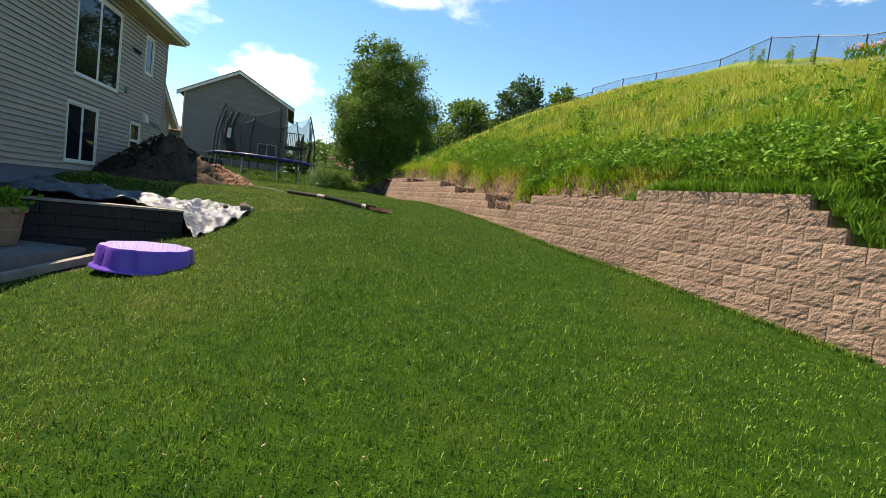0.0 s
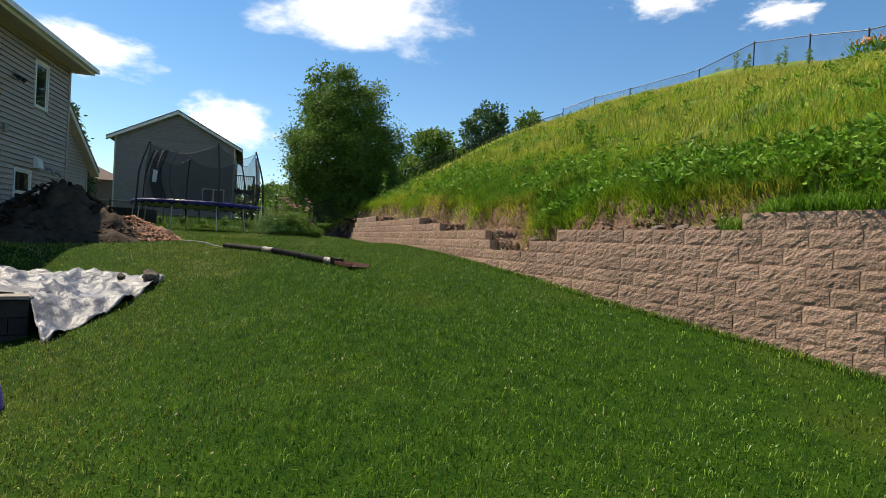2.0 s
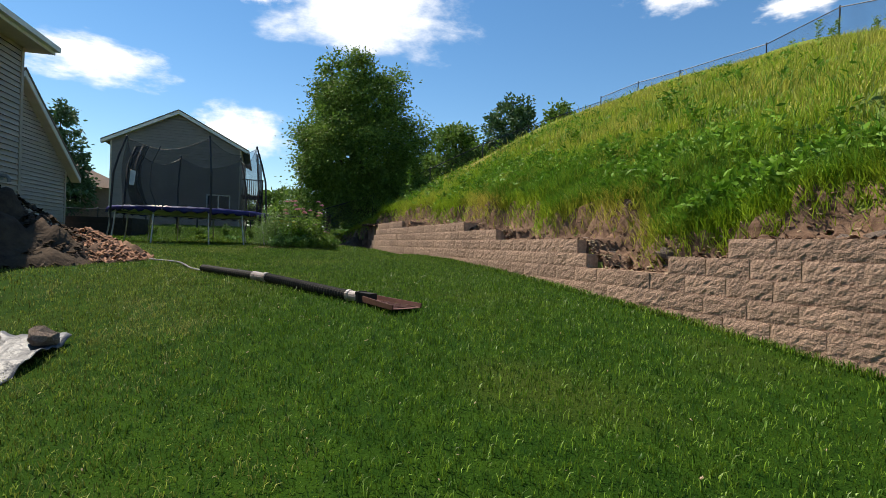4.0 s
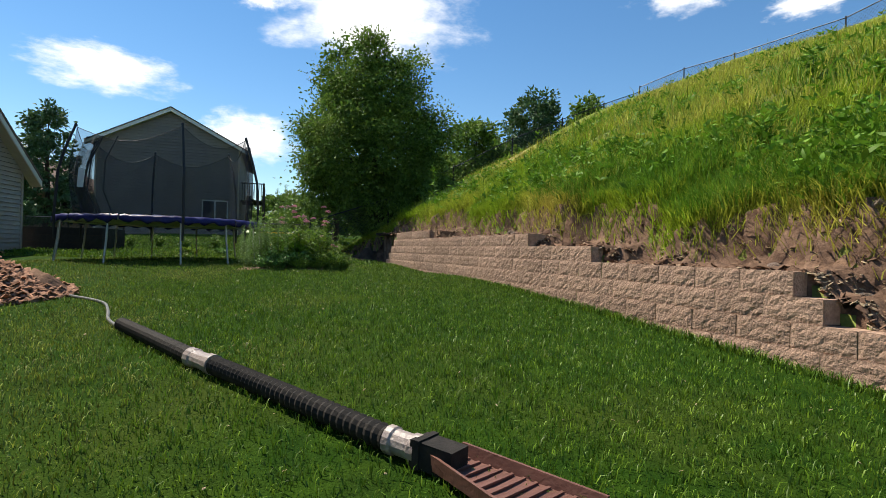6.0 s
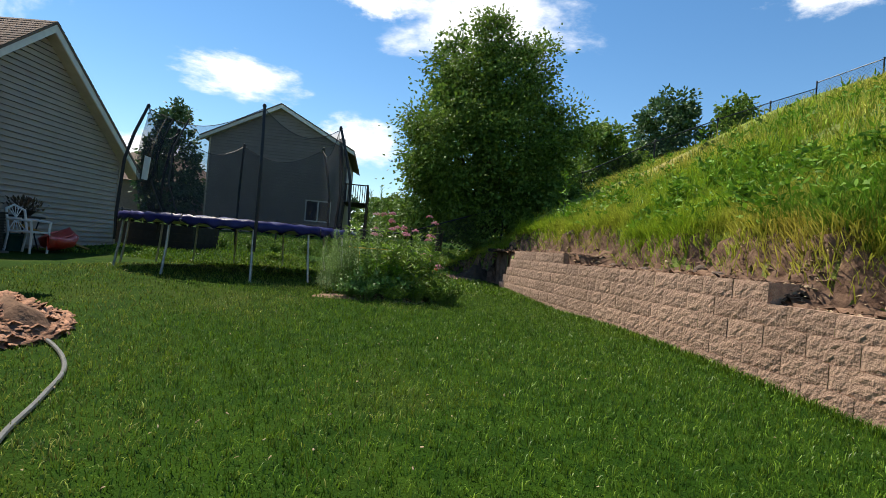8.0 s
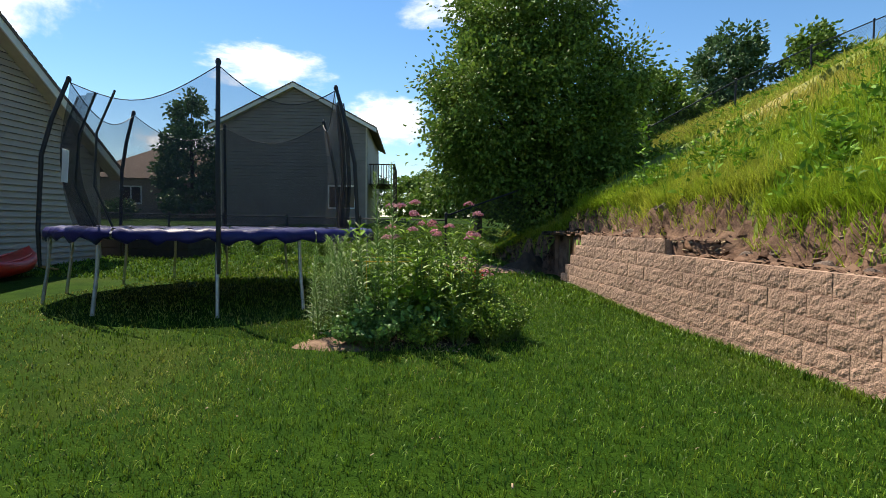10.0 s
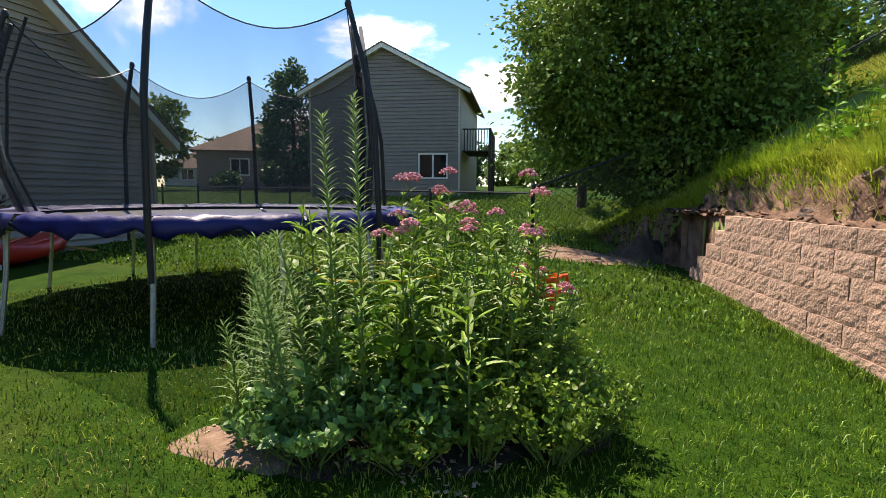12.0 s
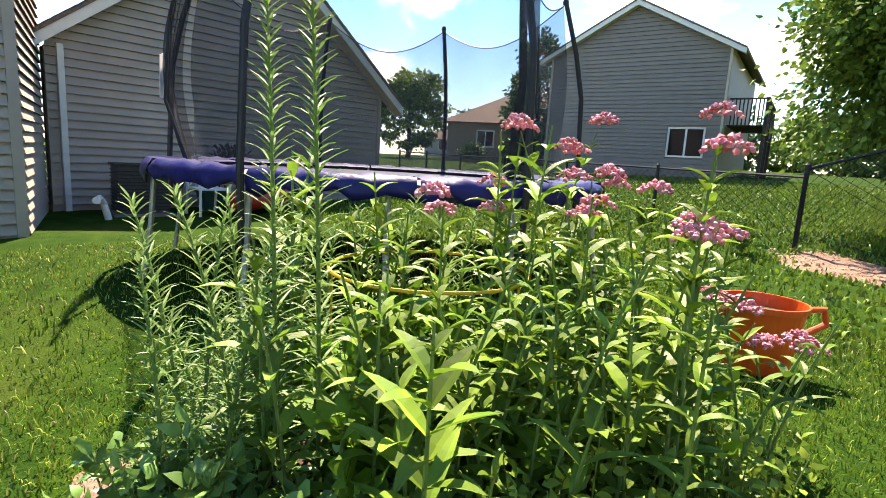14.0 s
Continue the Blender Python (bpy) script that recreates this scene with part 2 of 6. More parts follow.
def gz(x, y):
    return float(ground_z(x, y))


def grid_sheet(name, xs, ys, zf, mat):
    X, Y = np.meshgrid(xs, ys)
    V = np.stack([X.ravel(), Y.ravel(), zf(X, Y).ravel()], 1)
    nx, ny = len(xs), len(ys)
    i = (np.arange(ny - 1)[:, None] * nx + np.arange(nx - 1)[None]).ravel()
    return new(name, big_mesh(name, V, np.stack([i, i + 1, i + 1 + nx, i + nx], 1), mat, True))


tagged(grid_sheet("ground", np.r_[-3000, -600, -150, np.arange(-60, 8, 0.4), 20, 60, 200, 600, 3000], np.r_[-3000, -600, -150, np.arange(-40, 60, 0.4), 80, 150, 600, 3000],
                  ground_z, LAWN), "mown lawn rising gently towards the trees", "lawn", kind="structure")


def slope_sheet(name, ys, ps, mat, lift=0.0, rough=0.0):
    Y, P = np.meshgrid(ys, ps, indexing="ij")
    P = np.where((Y < 26.8) & (P < 0.26), 0.26, P)
    X = wall_x(Y) + P / 0.93
    Z = hill_z(X, Y) + lift
    if not rough:
        Z = Z - 0.07 * ((Y > 8.8) & (Y < 28.9) & (P < 0.9))
        Z[:, 0] -= 1.6
    if rough:
        rng = np.random.default_rng(5)
        n = rng.normal(0, 1, Z.shape)
        Z = Z + n * rough
        X = X + rng.normal(0, 1, Z.shape) * rough * 1.4
        X[:, 0] -= 0.05
        Z[:, 0] -= 1.6
    k = len(ps)
    i = (np.arange(len(ys) - 1)[:, None] * k + np.arange(k - 1)[None]).ravel()
    return new(name, big_mesh(name, np.stack([X.ravel(), Y.ravel(), Z.ravel()], 1), np.stack([i, i + 1, i + 1 + k, i + k], 1), mat, True))


tagged(slope_sheet("hillside", np.r_[-40, -20, -10, np.arange(-4, 8, 0.3), np.arange(8, 30, 0.1), np.arange(30, 44, 0.3), 60, 120], np.r_[-0.1, np.arange(0.1, 1.6, 0.06), np.arange(1.7, 24, 0.5), 40, 90, 200], MEADOW),
       "unmown grassy slope above the block wall", "hillside", kind="structure")
tagged(slope_sheet("soil_bank", np.arange(8.7, 29.0, 0.06), np.arange(0.02, 1.0, 0.05), DIRT, 0.03, 0.026), "bare eroded soil bank above the block wall", "soil", kind="structure")


# ---- houses ----
def frame_at(corner, heading):
    """Axes of a wall that starts at corner and runs along the heading (degrees left of +y): along, outward to its right, up."""
    a = radians(heading)
    along = Vector((-math.sin(a), math.cos(a), 0))
    out = Vector((math.cos(a), math.sin(a), 0))
    return Vector(corner), along, out


def wall_point(fr, s, z, d=0.0):
    c, along, out = fr
    p = c + along * s + out * d
    return Vector((p.x, p.y, z))


def siding(parent, fr, length, z0, z1, mat, lap=0.125, holes=(), reach=None):
    """Lapped boards, one object a course. reach(z): the stretch of wall at that height; holes: (s0, s1, z0, z1)."""
    n = int(round((z1 - z0) / lap))
    for k in range(n):
        a, b = z0 + k * lap, z0 + (k + 1) * lap
        lo, hi = reach(a) if reach else (0.0, length)
        if hi - lo < 0.08:
            continue
        lo2, hi2 = reach(min(b, z1)) if reach else (lo, hi)
        spans = [(lo, hi, lo2, hi2)]
        for s0, s1, q0, q1 in holes:
            if q0 < b - 0.02 and q1 > a + 0.02:
                cut = []
                for u0, u1, w0, w1 in spans:
                    if s0 > u0 and s1 < u1:
                        cut += [(u0, s0, w0, s0), (s1, u1, s1, w1)]
                    else:
                        cut.append((u0, u1, w0, w1))
                spans = cut
        g = Geo()
        for u0, u1, w0, w1 in spans:
            vs = [wall_point(fr, u0, a, 0), wall_point(fr, u1, a, 0), wall_point(fr, u1, a, 0.042), wall_point(fr, u0, a, 0.042),
                  wall_point(fr, w0, b, 0), wall_point(fr, w1, b, 0), wall_point(fr, w1, b, 0.006), wall_point(fr, w0, b, 0.006)]
            g.add(vs, [(0, 1, 2, 3), (3, 2, 6, 7), (4, 7, 6, 5), (0, 3, 7, 4), (1, 5, 6, 2)])
        board = part("siding_board", g, mat, parent)
        # the underside face of each board is coloured dark as painted shade
        board.data.materials.append(LAP_SHADE)
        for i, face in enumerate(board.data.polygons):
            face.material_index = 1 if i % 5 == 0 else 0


def bar(g, fr, s0, s1, z0, z1, d0, d1):
    vs = [wall_point(fr, s, z, d) for z in (z0, z1) for s, d in ((s0, d0), (s1, d0), (s1, d1), (s0, d1))]
    return g.add(vs, [(0, 1, 2, 3), (7, 6, 5, 4), (0, 4, 5, 1), (1, 5, 6, 2), (2, 6, 7, 3), (3, 7, 4, 0)])


def window_in(parent, fr, s0, s1, z0, z1, sashes=2, upright=True, w=0.06):
    win = new("window")
    win.location = wall_point(fr, s0, z0) - base_of(parent)
    win.parent = parent
    win["label"] = "white-framed sliding window with dark glass"
    g = Geo()
    for q in ((s0 - w, s1 + w, z1, z1 + w), (s0 - w, s1 + w, z0 - w, z0), (s0 - w, s0, z0, z1), (s1, s1 + w, z0, z1)):
        bar(g, fr, *q, -0.05, 0.045)
    part("frame", g, TRIM, win)
    for k in range(sashes):
        if upright:
            a, b, c, d = s0 + (s1 - s0) * k / sashes, s0 + (s1 - s0) * (k + 1) / sashes, z0, z1
        else:
            a, b, c, d = s0, s1, z0 + (z1 - z0) * k / sashes, z0 + (z1 - z0) * (k + 1) / sashes
        dd = 0.012 * k
        g = Geo()
        for q in ((a, b, d - 0.04, d), (a, b, c, c + 0.04), (a, a + 0.04, c + 0.04, d - 0.04), (b - 0.04, b, c + 0.04, d - 0.04)):
            bar(g, fr, *q, -0.04 + dd, 0.012 + dd)
        part("sash", g, TRIM, win)
        part("pane", bar(Geo(), fr, a + 0.04, b - 0.04, c + 0.04, d - 0.04, 0.002 + dd, 0.006 + dd), PANE, win)
    return win


def shingle_roof(parent, corners, thick=0.05):
    """One roof plane: eave start, eave end, ridge end, ridge start; courses of shingles with a step each."""
    e0, e1, r1, r0 = [Vector(p) for p in corners]
    n = max(4, int((r0 - e0).length / 0.14))
    up = (e1 - e0).cross(r0 - e0).normalized()
    if up.z < 0:
        up = -up
    roof = part("roof", Geo().prism([e0, e1, r1, r0], -up * thick), ROOF, parent)
    g = Geo()
    for k in range(n):
        a, b = k / n, (k + 1) / n
        p0, p1, q1, q0 = e0.lerp(r0, a), e1.lerp(r1, a), e1.lerp(r1, b), e0.lerp(r0, b)
        g.add([p0 + up * 0.016, p1 + up * 0.016, q1 + up * 0.004, q0 + up * 0.004, p0, p1], [(0, 1, 2, 3), (4, 5, 1, 0)])
    part("shingles", g, ROOF, roof)


# the house beside the lawn: long wall towards the lawn, low basement level
H1 = 10.0
c1 = (-10.35, 19.45, 0)
house = thing("house", (-12, 12, 0), "two-level house with grey-tan lap siding and white windows", "house")
along1 = Vector((-math.sin(radians(H1)), math.cos(radians(H1)), 0))
LEN1 = 21.0
start1 = Vector(c1) - along1 * LEN1
fr1 = frame_at(start1, H1)
EAVE1, BASE1 = 6.0, 1.12
W1 = [(LEN1 - 1.95, LEN1 - 1.35, 4.5, 5.6), (LEN1 - 2.75, LEN1 - 2.05, 1.7, 2.75), (LEN1 - 6.3, LEN1 - 3.9, 3.5, 5.6), (LEN1 - 6.5, LEN1 - 5.0, 1.35, 2.75)]
part("wall", bar(Geo(), fr1, 0, LEN1, -0.6, EAVE1, -0.25, -0.003), SIDING, house)
part("foundation", bar(Geo(), fr1, 0, LEN1 - 0.02, -0.6, BASE1, -0.2, 0.012), FOUND, house, "blue-grey painted foundation")
holes1 = [(a - 0.06, b + 0.06, c - 0.06, d + 0.06) for a, b, c, d in W1]
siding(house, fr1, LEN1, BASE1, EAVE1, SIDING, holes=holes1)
for (a, b, c, d), n, upright in zip(W1, (1, 2, 2, 2), (True, False, True, True)):
    window_in(house, fr1, a, b, c, d, n, upright)
part("corner_trim", bar(Geo(), fr1, LEN1 - 0.09, LEN1 + 0.012, BASE1, EAVE1, -0.1, 0.047), SIDING, house)
OV1 = 0.5
g = Geo()
bar(g, fr1, 0, LEN1 + 0.35, EAVE1 - 0.02, EAVE1, -0.25, OV1)
part("soffit", g, SOFFIT, house)
part("fascia", bar(Geo(), fr1, 0, LEN1 + 0.35, EAVE1 - 0.03, EAVE1 + 0.16, OV1, OV1 + 0.025), TRIM, house)
g = Geo()
bar(g, fr1, 0, LEN1 + 0.36, EAVE1 + 0.04, EAVE1 + 0.06, OV1 + 0.027, OV1 + 0.14)
bar(g, fr1, 0, LEN1 + 0.36, EAVE1 + 0.06, EAVE1 + 0.16, OV1 + 0.12, OV1 + 0.14)
part("gutter", g, TRIM, house)
rid = EAVE1 + 2.6
shingle_roof(house, [wall_point(fr1, 0, EAVE1 + 0.17, OV1 + 0.02), wall_point(fr1, LEN1 + 0.36, EAVE1 + 0.17, OV1 + 0.02), wall_point(fr1, LEN1 + 0.36, rid, -5.5), wall_point(fr1, 0, rid, -5.5)])
# end wall towards the garage wing
inner = Vector((-12.95, 19.75, 0))
end_along = (inner - Vector(c1)).normalized()
fr_end = (Vector(c1), end_along, Vector((-end_along.y, end_along.x, 0)) * (1 if end_along.x < 0 and -end_along.y * 0 + end_along.x < 0 and Vector((-end_along.y, end_along.x, 0)).y > 0 else -1))
END_LEN = (inner - Vector(c1)).length
part("wall", bar(Geo(), fr_end, 0.0, END_LEN, -0.3, EAVE1 + 0.6, -0.25, -0.003), SIDING, house)
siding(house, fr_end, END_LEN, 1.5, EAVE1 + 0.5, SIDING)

# the gabled wing beyond it
wing = thing("house_wing", (-13.5, 23, 1.5), "gabled wing with grey-tan lap siding and white rake boards", "house")
HW = 8.0
alongw = Vector((-math.sin(radians(HW)), math.cos(radians(HW)), 0))
endw = Vector((-13.5, 25.95, 0))
LENW = 6.2
frw = frame_at(endw - alongw * LENW, HW)
MID, ZE, ZP = LENW - 3.1, 3.75, 6.55
part("wall", Geo().prism([wall_point(frw, 0, 0.8, -0.003), wall_point(frw, LENW, 0.8, -0.003), wall_point(frw, LENW, ZE + 0.1, -0.003), wall_point(frw, MID, ZP - 0.1, -0.003), wall_point(frw, 0, ZE + 0.1, -0.003)], -frw[2] * 0.25), SIDING, wing)
slope_w = (ZP - ZE) / (MID + 0.45)


def reach_w(z):
    cut = max(0.0, (z - ZE - 0.2) / slope_w)
    return (cut, LENW - cut)


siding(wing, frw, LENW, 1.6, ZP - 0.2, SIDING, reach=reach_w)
part("corner_trim", bar(Geo(), frw, LENW - 0.08, LENW + 0.012, 1.5, ZE + 0.1, -0.1, 0.047), SIDING, wing)
for sgn in (-1, 1):
    e = MID + sgn * (MID + 0.45)
    g = Geo()
    g.prism([wall_point(frw, MID, ZP, 0.28), wall_point(frw, e, ZE, 0.28), wall_point(frw, e, ZE - 0.2, 0.28), wall_point(frw, MID, ZP - 0.22, 0.28)], frw[2] * 0.03)
    part("rake_board", g, TRIM, wing)
    g = Geo()
    g.prism([wall_point(frw, MID, ZP - 0.2, 0.0), wall_point(frw, e, ZE - 0.18, 0.0), wall_point(frw, e, ZE - 0.2, 0.0), wall_point(frw, MID, ZP - 0.22, 0.0)], frw[2] * 0.278)
    part("soffit", g, SOFFIT, wing)
    shingle_roof(wing, [wall_point(frw, e, ZE + 0.03, 0.33), wall_point(frw, e, ZE + 0.03, -9), wall_point(frw, MID, ZP + 0.03, -9), wall_point(frw, MID, ZP + 0.03, 0.33)])

# the neighbour's house behind the trampoline
far = thing("house", (-15.5, 39.2, 2.3), "grey lap-sided gabled house with a wooden deck on its side", "house")
cf = Vector((-15.5, 39.2, 0))
dirf = Vector((math.cos(radians(16)), math.sin(radians(16)), 0))
WF = 7.1
startf = cf - dirf * WF / 2
frf = (startf, dirf, Vector((dirf.y, -dirf.x, 0)))
ZB, ZEF, ZPF = 2.2, 7.22, 9.33
part("wall", Geo().prism([wall_point(frf, 0, ZB - 0.5, -0.003), wall_point(frf, WF, ZB - 0.5, -0.003), wall_point(frf, WF, ZEF + 0.1, -0.003), wall_point(frf, WF / 2, ZPF - 0.1, -0.003), wall_point(frf, 0, ZEF + 0.1, -0.003)], -frf[2] * 9), SIDING_FAR, far)
slope_f = (ZPF - ZEF) / (WF / 2 + 0.45)


def reach_f(z):
    cut = max(0.0, (z - ZEF - 0.15) / slope_f)
    return (cut, WF - cut)


WFAR = (WF / 2 + 1.65, WF / 2 + 2.95, 3.3, 4.4)
siding(far, frf, WF, ZB, ZPF - 0.2, SIDING_FAR, lap=0.165, reach=reach_f, holes=[(WFAR[0] - 0.06, WFAR[1] + 0.06, WFAR[2] - 0.06, WFAR[3] + 0.06)])
window_in(far, frf, *WFAR, w=0.03)
for q in (-0.01, WF - 0.09):
    part("corner_trim", bar(Geo(), frf, q, q + 0.08, ZB, ZEF + 0.1, -0.1, 0.047), SOFFIT, far)
for sgn in (-1, 1):
    e = WF / 2 + sgn * (WF / 2 + 0.45)
    part("rake_board", Geo().prism([wall_point(frf, WF / 2, ZPF, 0.28), wall_point(frf, e, ZEF, 0.28), wall_point(frf, e, ZEF - 0.2, 0.28), wall_point(frf, WF / 2, ZPF - 0.22, 0.28)], frf[2] * 0.03), TRIM, far)
    part("soffit", Geo().prism([wall_point(frf, WF / 2, ZPF - 0.2, 0.0), wall_point(frf, e, ZEF - 0.18, 0.0), wall_point(frf, e, ZEF - 0.2, 0.0), wall_point(frf, WF / 2, ZPF - 0.22, 0.0)], frf[2] * 0.278), SOFFIT, far)
    shingle_roof(far, [wall_point(frf, e, ZEF + 0.03, 0.33), wall_point(frf, e, ZEF + 0.03, -9.3), wall_point(frf, WF / 2, ZPF + 0.03, -9.3), wall_point(frf, WF / 2, ZPF + 0.03, 0.33)])



# ---- retaining wall: split-face blocks, one object each ----
rw = thing("retaining_wall", (1.5, 12, 0.8), "tan split-face concrete block retaining wall with a stepped top", "retaining wall", kind="structure")
BL, BD = 0.46, 0.30


def block_mesh(seed, length=BL):
    r = random.Random(seed)
    nx, nz = 9, 5
    g, front = Geo(), []
    for j in range(nz + 1):
        for i in range(nx + 1):
            edge = i in (0, nx) or j in (0, nz)
            front.append((length * i / nx * 0.99 - length * 0.495 + (0 if edge else r.uniform(-0.012, 0.012)), -(r.uniform(0.0, 0.003) if edge else r.uniform(0.002, 0.012)), COURSE * j / nz))
    g.add(front, [(j * (nx + 1) + i, j * (nx + 1) + i + 1, (j + 1) * (nx + 1) + i + 1, (j + 1) * (nx + 1) + i) for j in range(nz) for i in range(nx)])
    w = length / 2 - 0.003
    g.add([(-w, 0.003, 0.003), (w, 0.003, 0.003), (w, BD, 0.003), (-w, BD, 0.003), (-w, 0.003, COURSE - 0.003), (w, 0.003, COURSE - 0.003), (w, BD, COURSE - 0.003), (-w, BD, COURSE - 0.003)],
          [(4, 5, 6, 7), (1, 2, 6, 5), (3, 0, 4, 7), (2, 3, 7, 6)])
    return mesh_of("block", g, BLOCK)


block_meshes = [block_mesh(s) for s in range(9)]
seg = [0.0]
for (xa, ya), (xb, yb) in zip(WALL_LINE, WALL_LINE[1:]):
    seg.append(seg[-1] + math.hypot(xb - xa, yb - ya))


def along_wall(s):
    y = float(np.interp(s, seg, WY))
    x = float(wall_x(y))
    d = Vector((float(wall_x(y + 0.25)) - float(wall_x(y - 0.25)), 0.5, 0)).normalized()
    return x, y, d


brng = random.Random(4)
n_blocks = 0
LEVELS = [2.0 + COURSE * k for k in range(-13, 3)]
for k, z in enumerate(LEVELS):
    s = 1.9 + (0.23 if k % 2 else 0.0)
    while s < seg[-1] - 0.1 - 0.24 * max(0, k - 7):
        x, y, d = along_wall(s)
        if z + COURSE <= wall_top(y) + 0.01 and z + COURSE > gz(x, y) + 0.01:
            ob = new("block", block_meshes[brng.randrange(9)])
            heading = math.atan2(d.y, d.x) + math.pi
            setback = 0.012 * (z - 0.2) / COURSE
            ob.matrix_basis = Matrix.Translation(Vector((x + d.y * setback, y - d.x * setback, z)) - rw.location) @ Matrix.Rotation(heading + brng.uniform(-0.012, 0.012), 4, "Z")
            ob.parent = rw
            n_blocks += 1
        s += BL + 0.003

# stones and loose rubble along the bank
ROCK = material("field_stone", (0.25, 0.19, 0.15), (0.17, 0.12, 0.095), 8, 0.95, 0.8, 40, objrand=0.25)


def rock_mesh(seed, r):
    g = Geo()
    bm = bmesh.new()
    bmesh.ops.create_icosphere(bm, subdivisions=2, radius=r)
    rr = random.Random(seed)
    ox = rr.uniform(0, 50)
    for v in bm.verts:
        n = noise.noise(v.co / r * 1.3 + Vector((ox, 0, 0)))
        v.co *= 1 + 0.45 * n
        v.co.z *= 0.7
    me = bpy.data.meshes.new("rock")
    bm.to_mesh(me)
    bm.free()
    me.materials.append(ROCK)
    return me


rocks = [rock_mesh(i, 1.0) for i in range(6)]
rr = random.Random(11)
for k in range(34):
    y = rr.uniform(9.0, 12.9) if k < 16 else rr.uniform(13.5, 25)
    p = rr.uniform(0.3, 0.6) if k < 16 else rr.uniform(0.35, 0.95)
    x = float(wall_x(y)) + p
    size = rr.uniform(0.05, 0.12)
    ob = new("stone", rocks[k % 6])
    ob.matrix_basis = pose(x, y, float(hill_z(x, y)) + size * 0.3, rr.uniform(-20, 20), rr.uniform(-20, 20), rr.uniform(0, 360)) @ Matrix.Scale(size, 4)
    tagged(ob, "brown field stone lying on bare soil", "stone", "stones on the bank")


def chips(name, n, where, size, mat, label, category, seed=3):
    """Loose flat flakes strewn over a surface."""
    rng = np.random.default_rng(seed)
    P = where(rng, n)
    a = rng.uniform(0, 2 * np.pi, n)
    tilt = rng.uniform(-0.7, 0.7, (n, 2))
    L = rng.uniform(0.5, 1.3, n) * size
    W = L * rng.uniform(0.25, 0.6, n)
    u = np.stack([np.cos(a), np.sin(a), tilt[:, 0]], 1) * L[:, None]
    v = np.stack([-np.sin(a), np.cos(a), tilt[:, 1]], 1) * W[:, None]
    up = np.array([0, 0, 1.0]) * (size * 0.25)
    V = np.stack([P - u - v, P + u - v, P + u + v, P - u + v, P - u * .8 - v + up, P + u * .8 - v + up, P + u * .8 + v + up, P - u * .8 + v + up], 1).reshape(-1, 3)
    f = np.array([[4, 5, 6, 7], [0, 1, 5, 4], [1, 2, 6, 5], [2, 3, 7, 6], [3, 0, 4, 7]])
    F = (np.arange(n)[:, None, None] * 8 + f[None]).reshape(-1, 4)
    return tagged(new(name, big_mesh(name, V, F, mat)), label, category, kind="stuff")


def on_ledge(rng, n):
    y = np.where(rng.uniform(size=n) < 0.7, rng.uniform(13.3, 24.6, n), rng.uniform(9.3, 13.3, n))
    p = 0.24 + np.abs(rng.normal(0, 0.28, n))
    x = wall_x(y) + p
    return np.stack([x, y, hill_z(x, y) + 0.02], 1)


chips("wood_chips", 5000, on_ledge, 0.028, GRAVEL, "pale wood chips and rubble strewn on the ledge behind the wall", "wood chips")
def at_wall_end(rng, n):
    y = rng.uniform(26.0, 29.3, n)
    x = wall_x(y) + np.abs(rng.normal(0.2, 0.3, n))
    return np.stack([x, y, hill_z(x, y) + 0.03], 1)


chips("soil_clods", 2600, at_wall_end, 0.05, DARK_DIRT, "dark soil clods at the eroded end of the wall", "soil", 18)
chips("soil_clods", 3500, on_ledge, 0.04, DIRT, "brown soil clods on the eroded bank", "soil", 8)


# ---- grass ----
def blade_field(name, P, height, width, mat, label, category, seed, bend=0.5, normals=None):
    """Curved blades of two segments, one island each."""
    rng = np.random.default_rng(seed)
    n = len(P)
    a = rng.uniform(0, 2 * np.pi, n)
    h = height * rng.uniform(0.55, 1.25, n)
    if height < 0.06:
        h = h * (0.82 + 0.75 * np.sin(55 * P[:, 0] + 2.1 * np.sin(47 * P[:, 1])) * np.sin(61 * P[:, 1] + 1.7 * np.sin(39 * P[:, 0])))
    w = width * rng.uniform(0.6, 1.3, n)
    lean = rng.uniform(0.1, 1.0, n) * bend
    b = rng.uniform(0, 2 * np.pi, n)
    side = np.stack([np.cos(a), np.sin(a), np.zeros(n)], 1) * w[:, None]
    out = np.stack([np.cos(b), np.sin(b), np.zeros(n)], 1) * (h * lean)[:, None]
    up = np.zeros((n, 3))
    up[:, 2] = h
    mid = P + up * 0.6 + out * 0.35
    tip = P + up * (1 - 0.35 * lean)[:, None] + out
    V = np.stack([P - side, P + side, mid + side * 0.8, mid - side * 0.8, tip], 1).reshape(-1, 3)
    F = (np.arange(n)[:, None, None] * 5 + np.array([[0, 1, 2], [0, 2, 3], [3, 2, 4]])[None]).reshape(-1, 3)
    return tagged(new(name, big_mesh(name, V, F, mat)), label, category, kind="stuff")


def lawn_points(rng, n, x0, x1, y0, y1, keep=None):
    x, y = rng.uniform(x0, x1, n), rng.uniform(y0, y1, n)
    ok = (x < wall_x(y) - 0.02) & bare(x, y)
    if keep is not None:
        ok &= keep(x, y)
    x, y = x[ok], y[ok]
    return np.stack([x, y, ground_z(x, y) - 0.004], 1)


BED = (-4.0, 20.4)


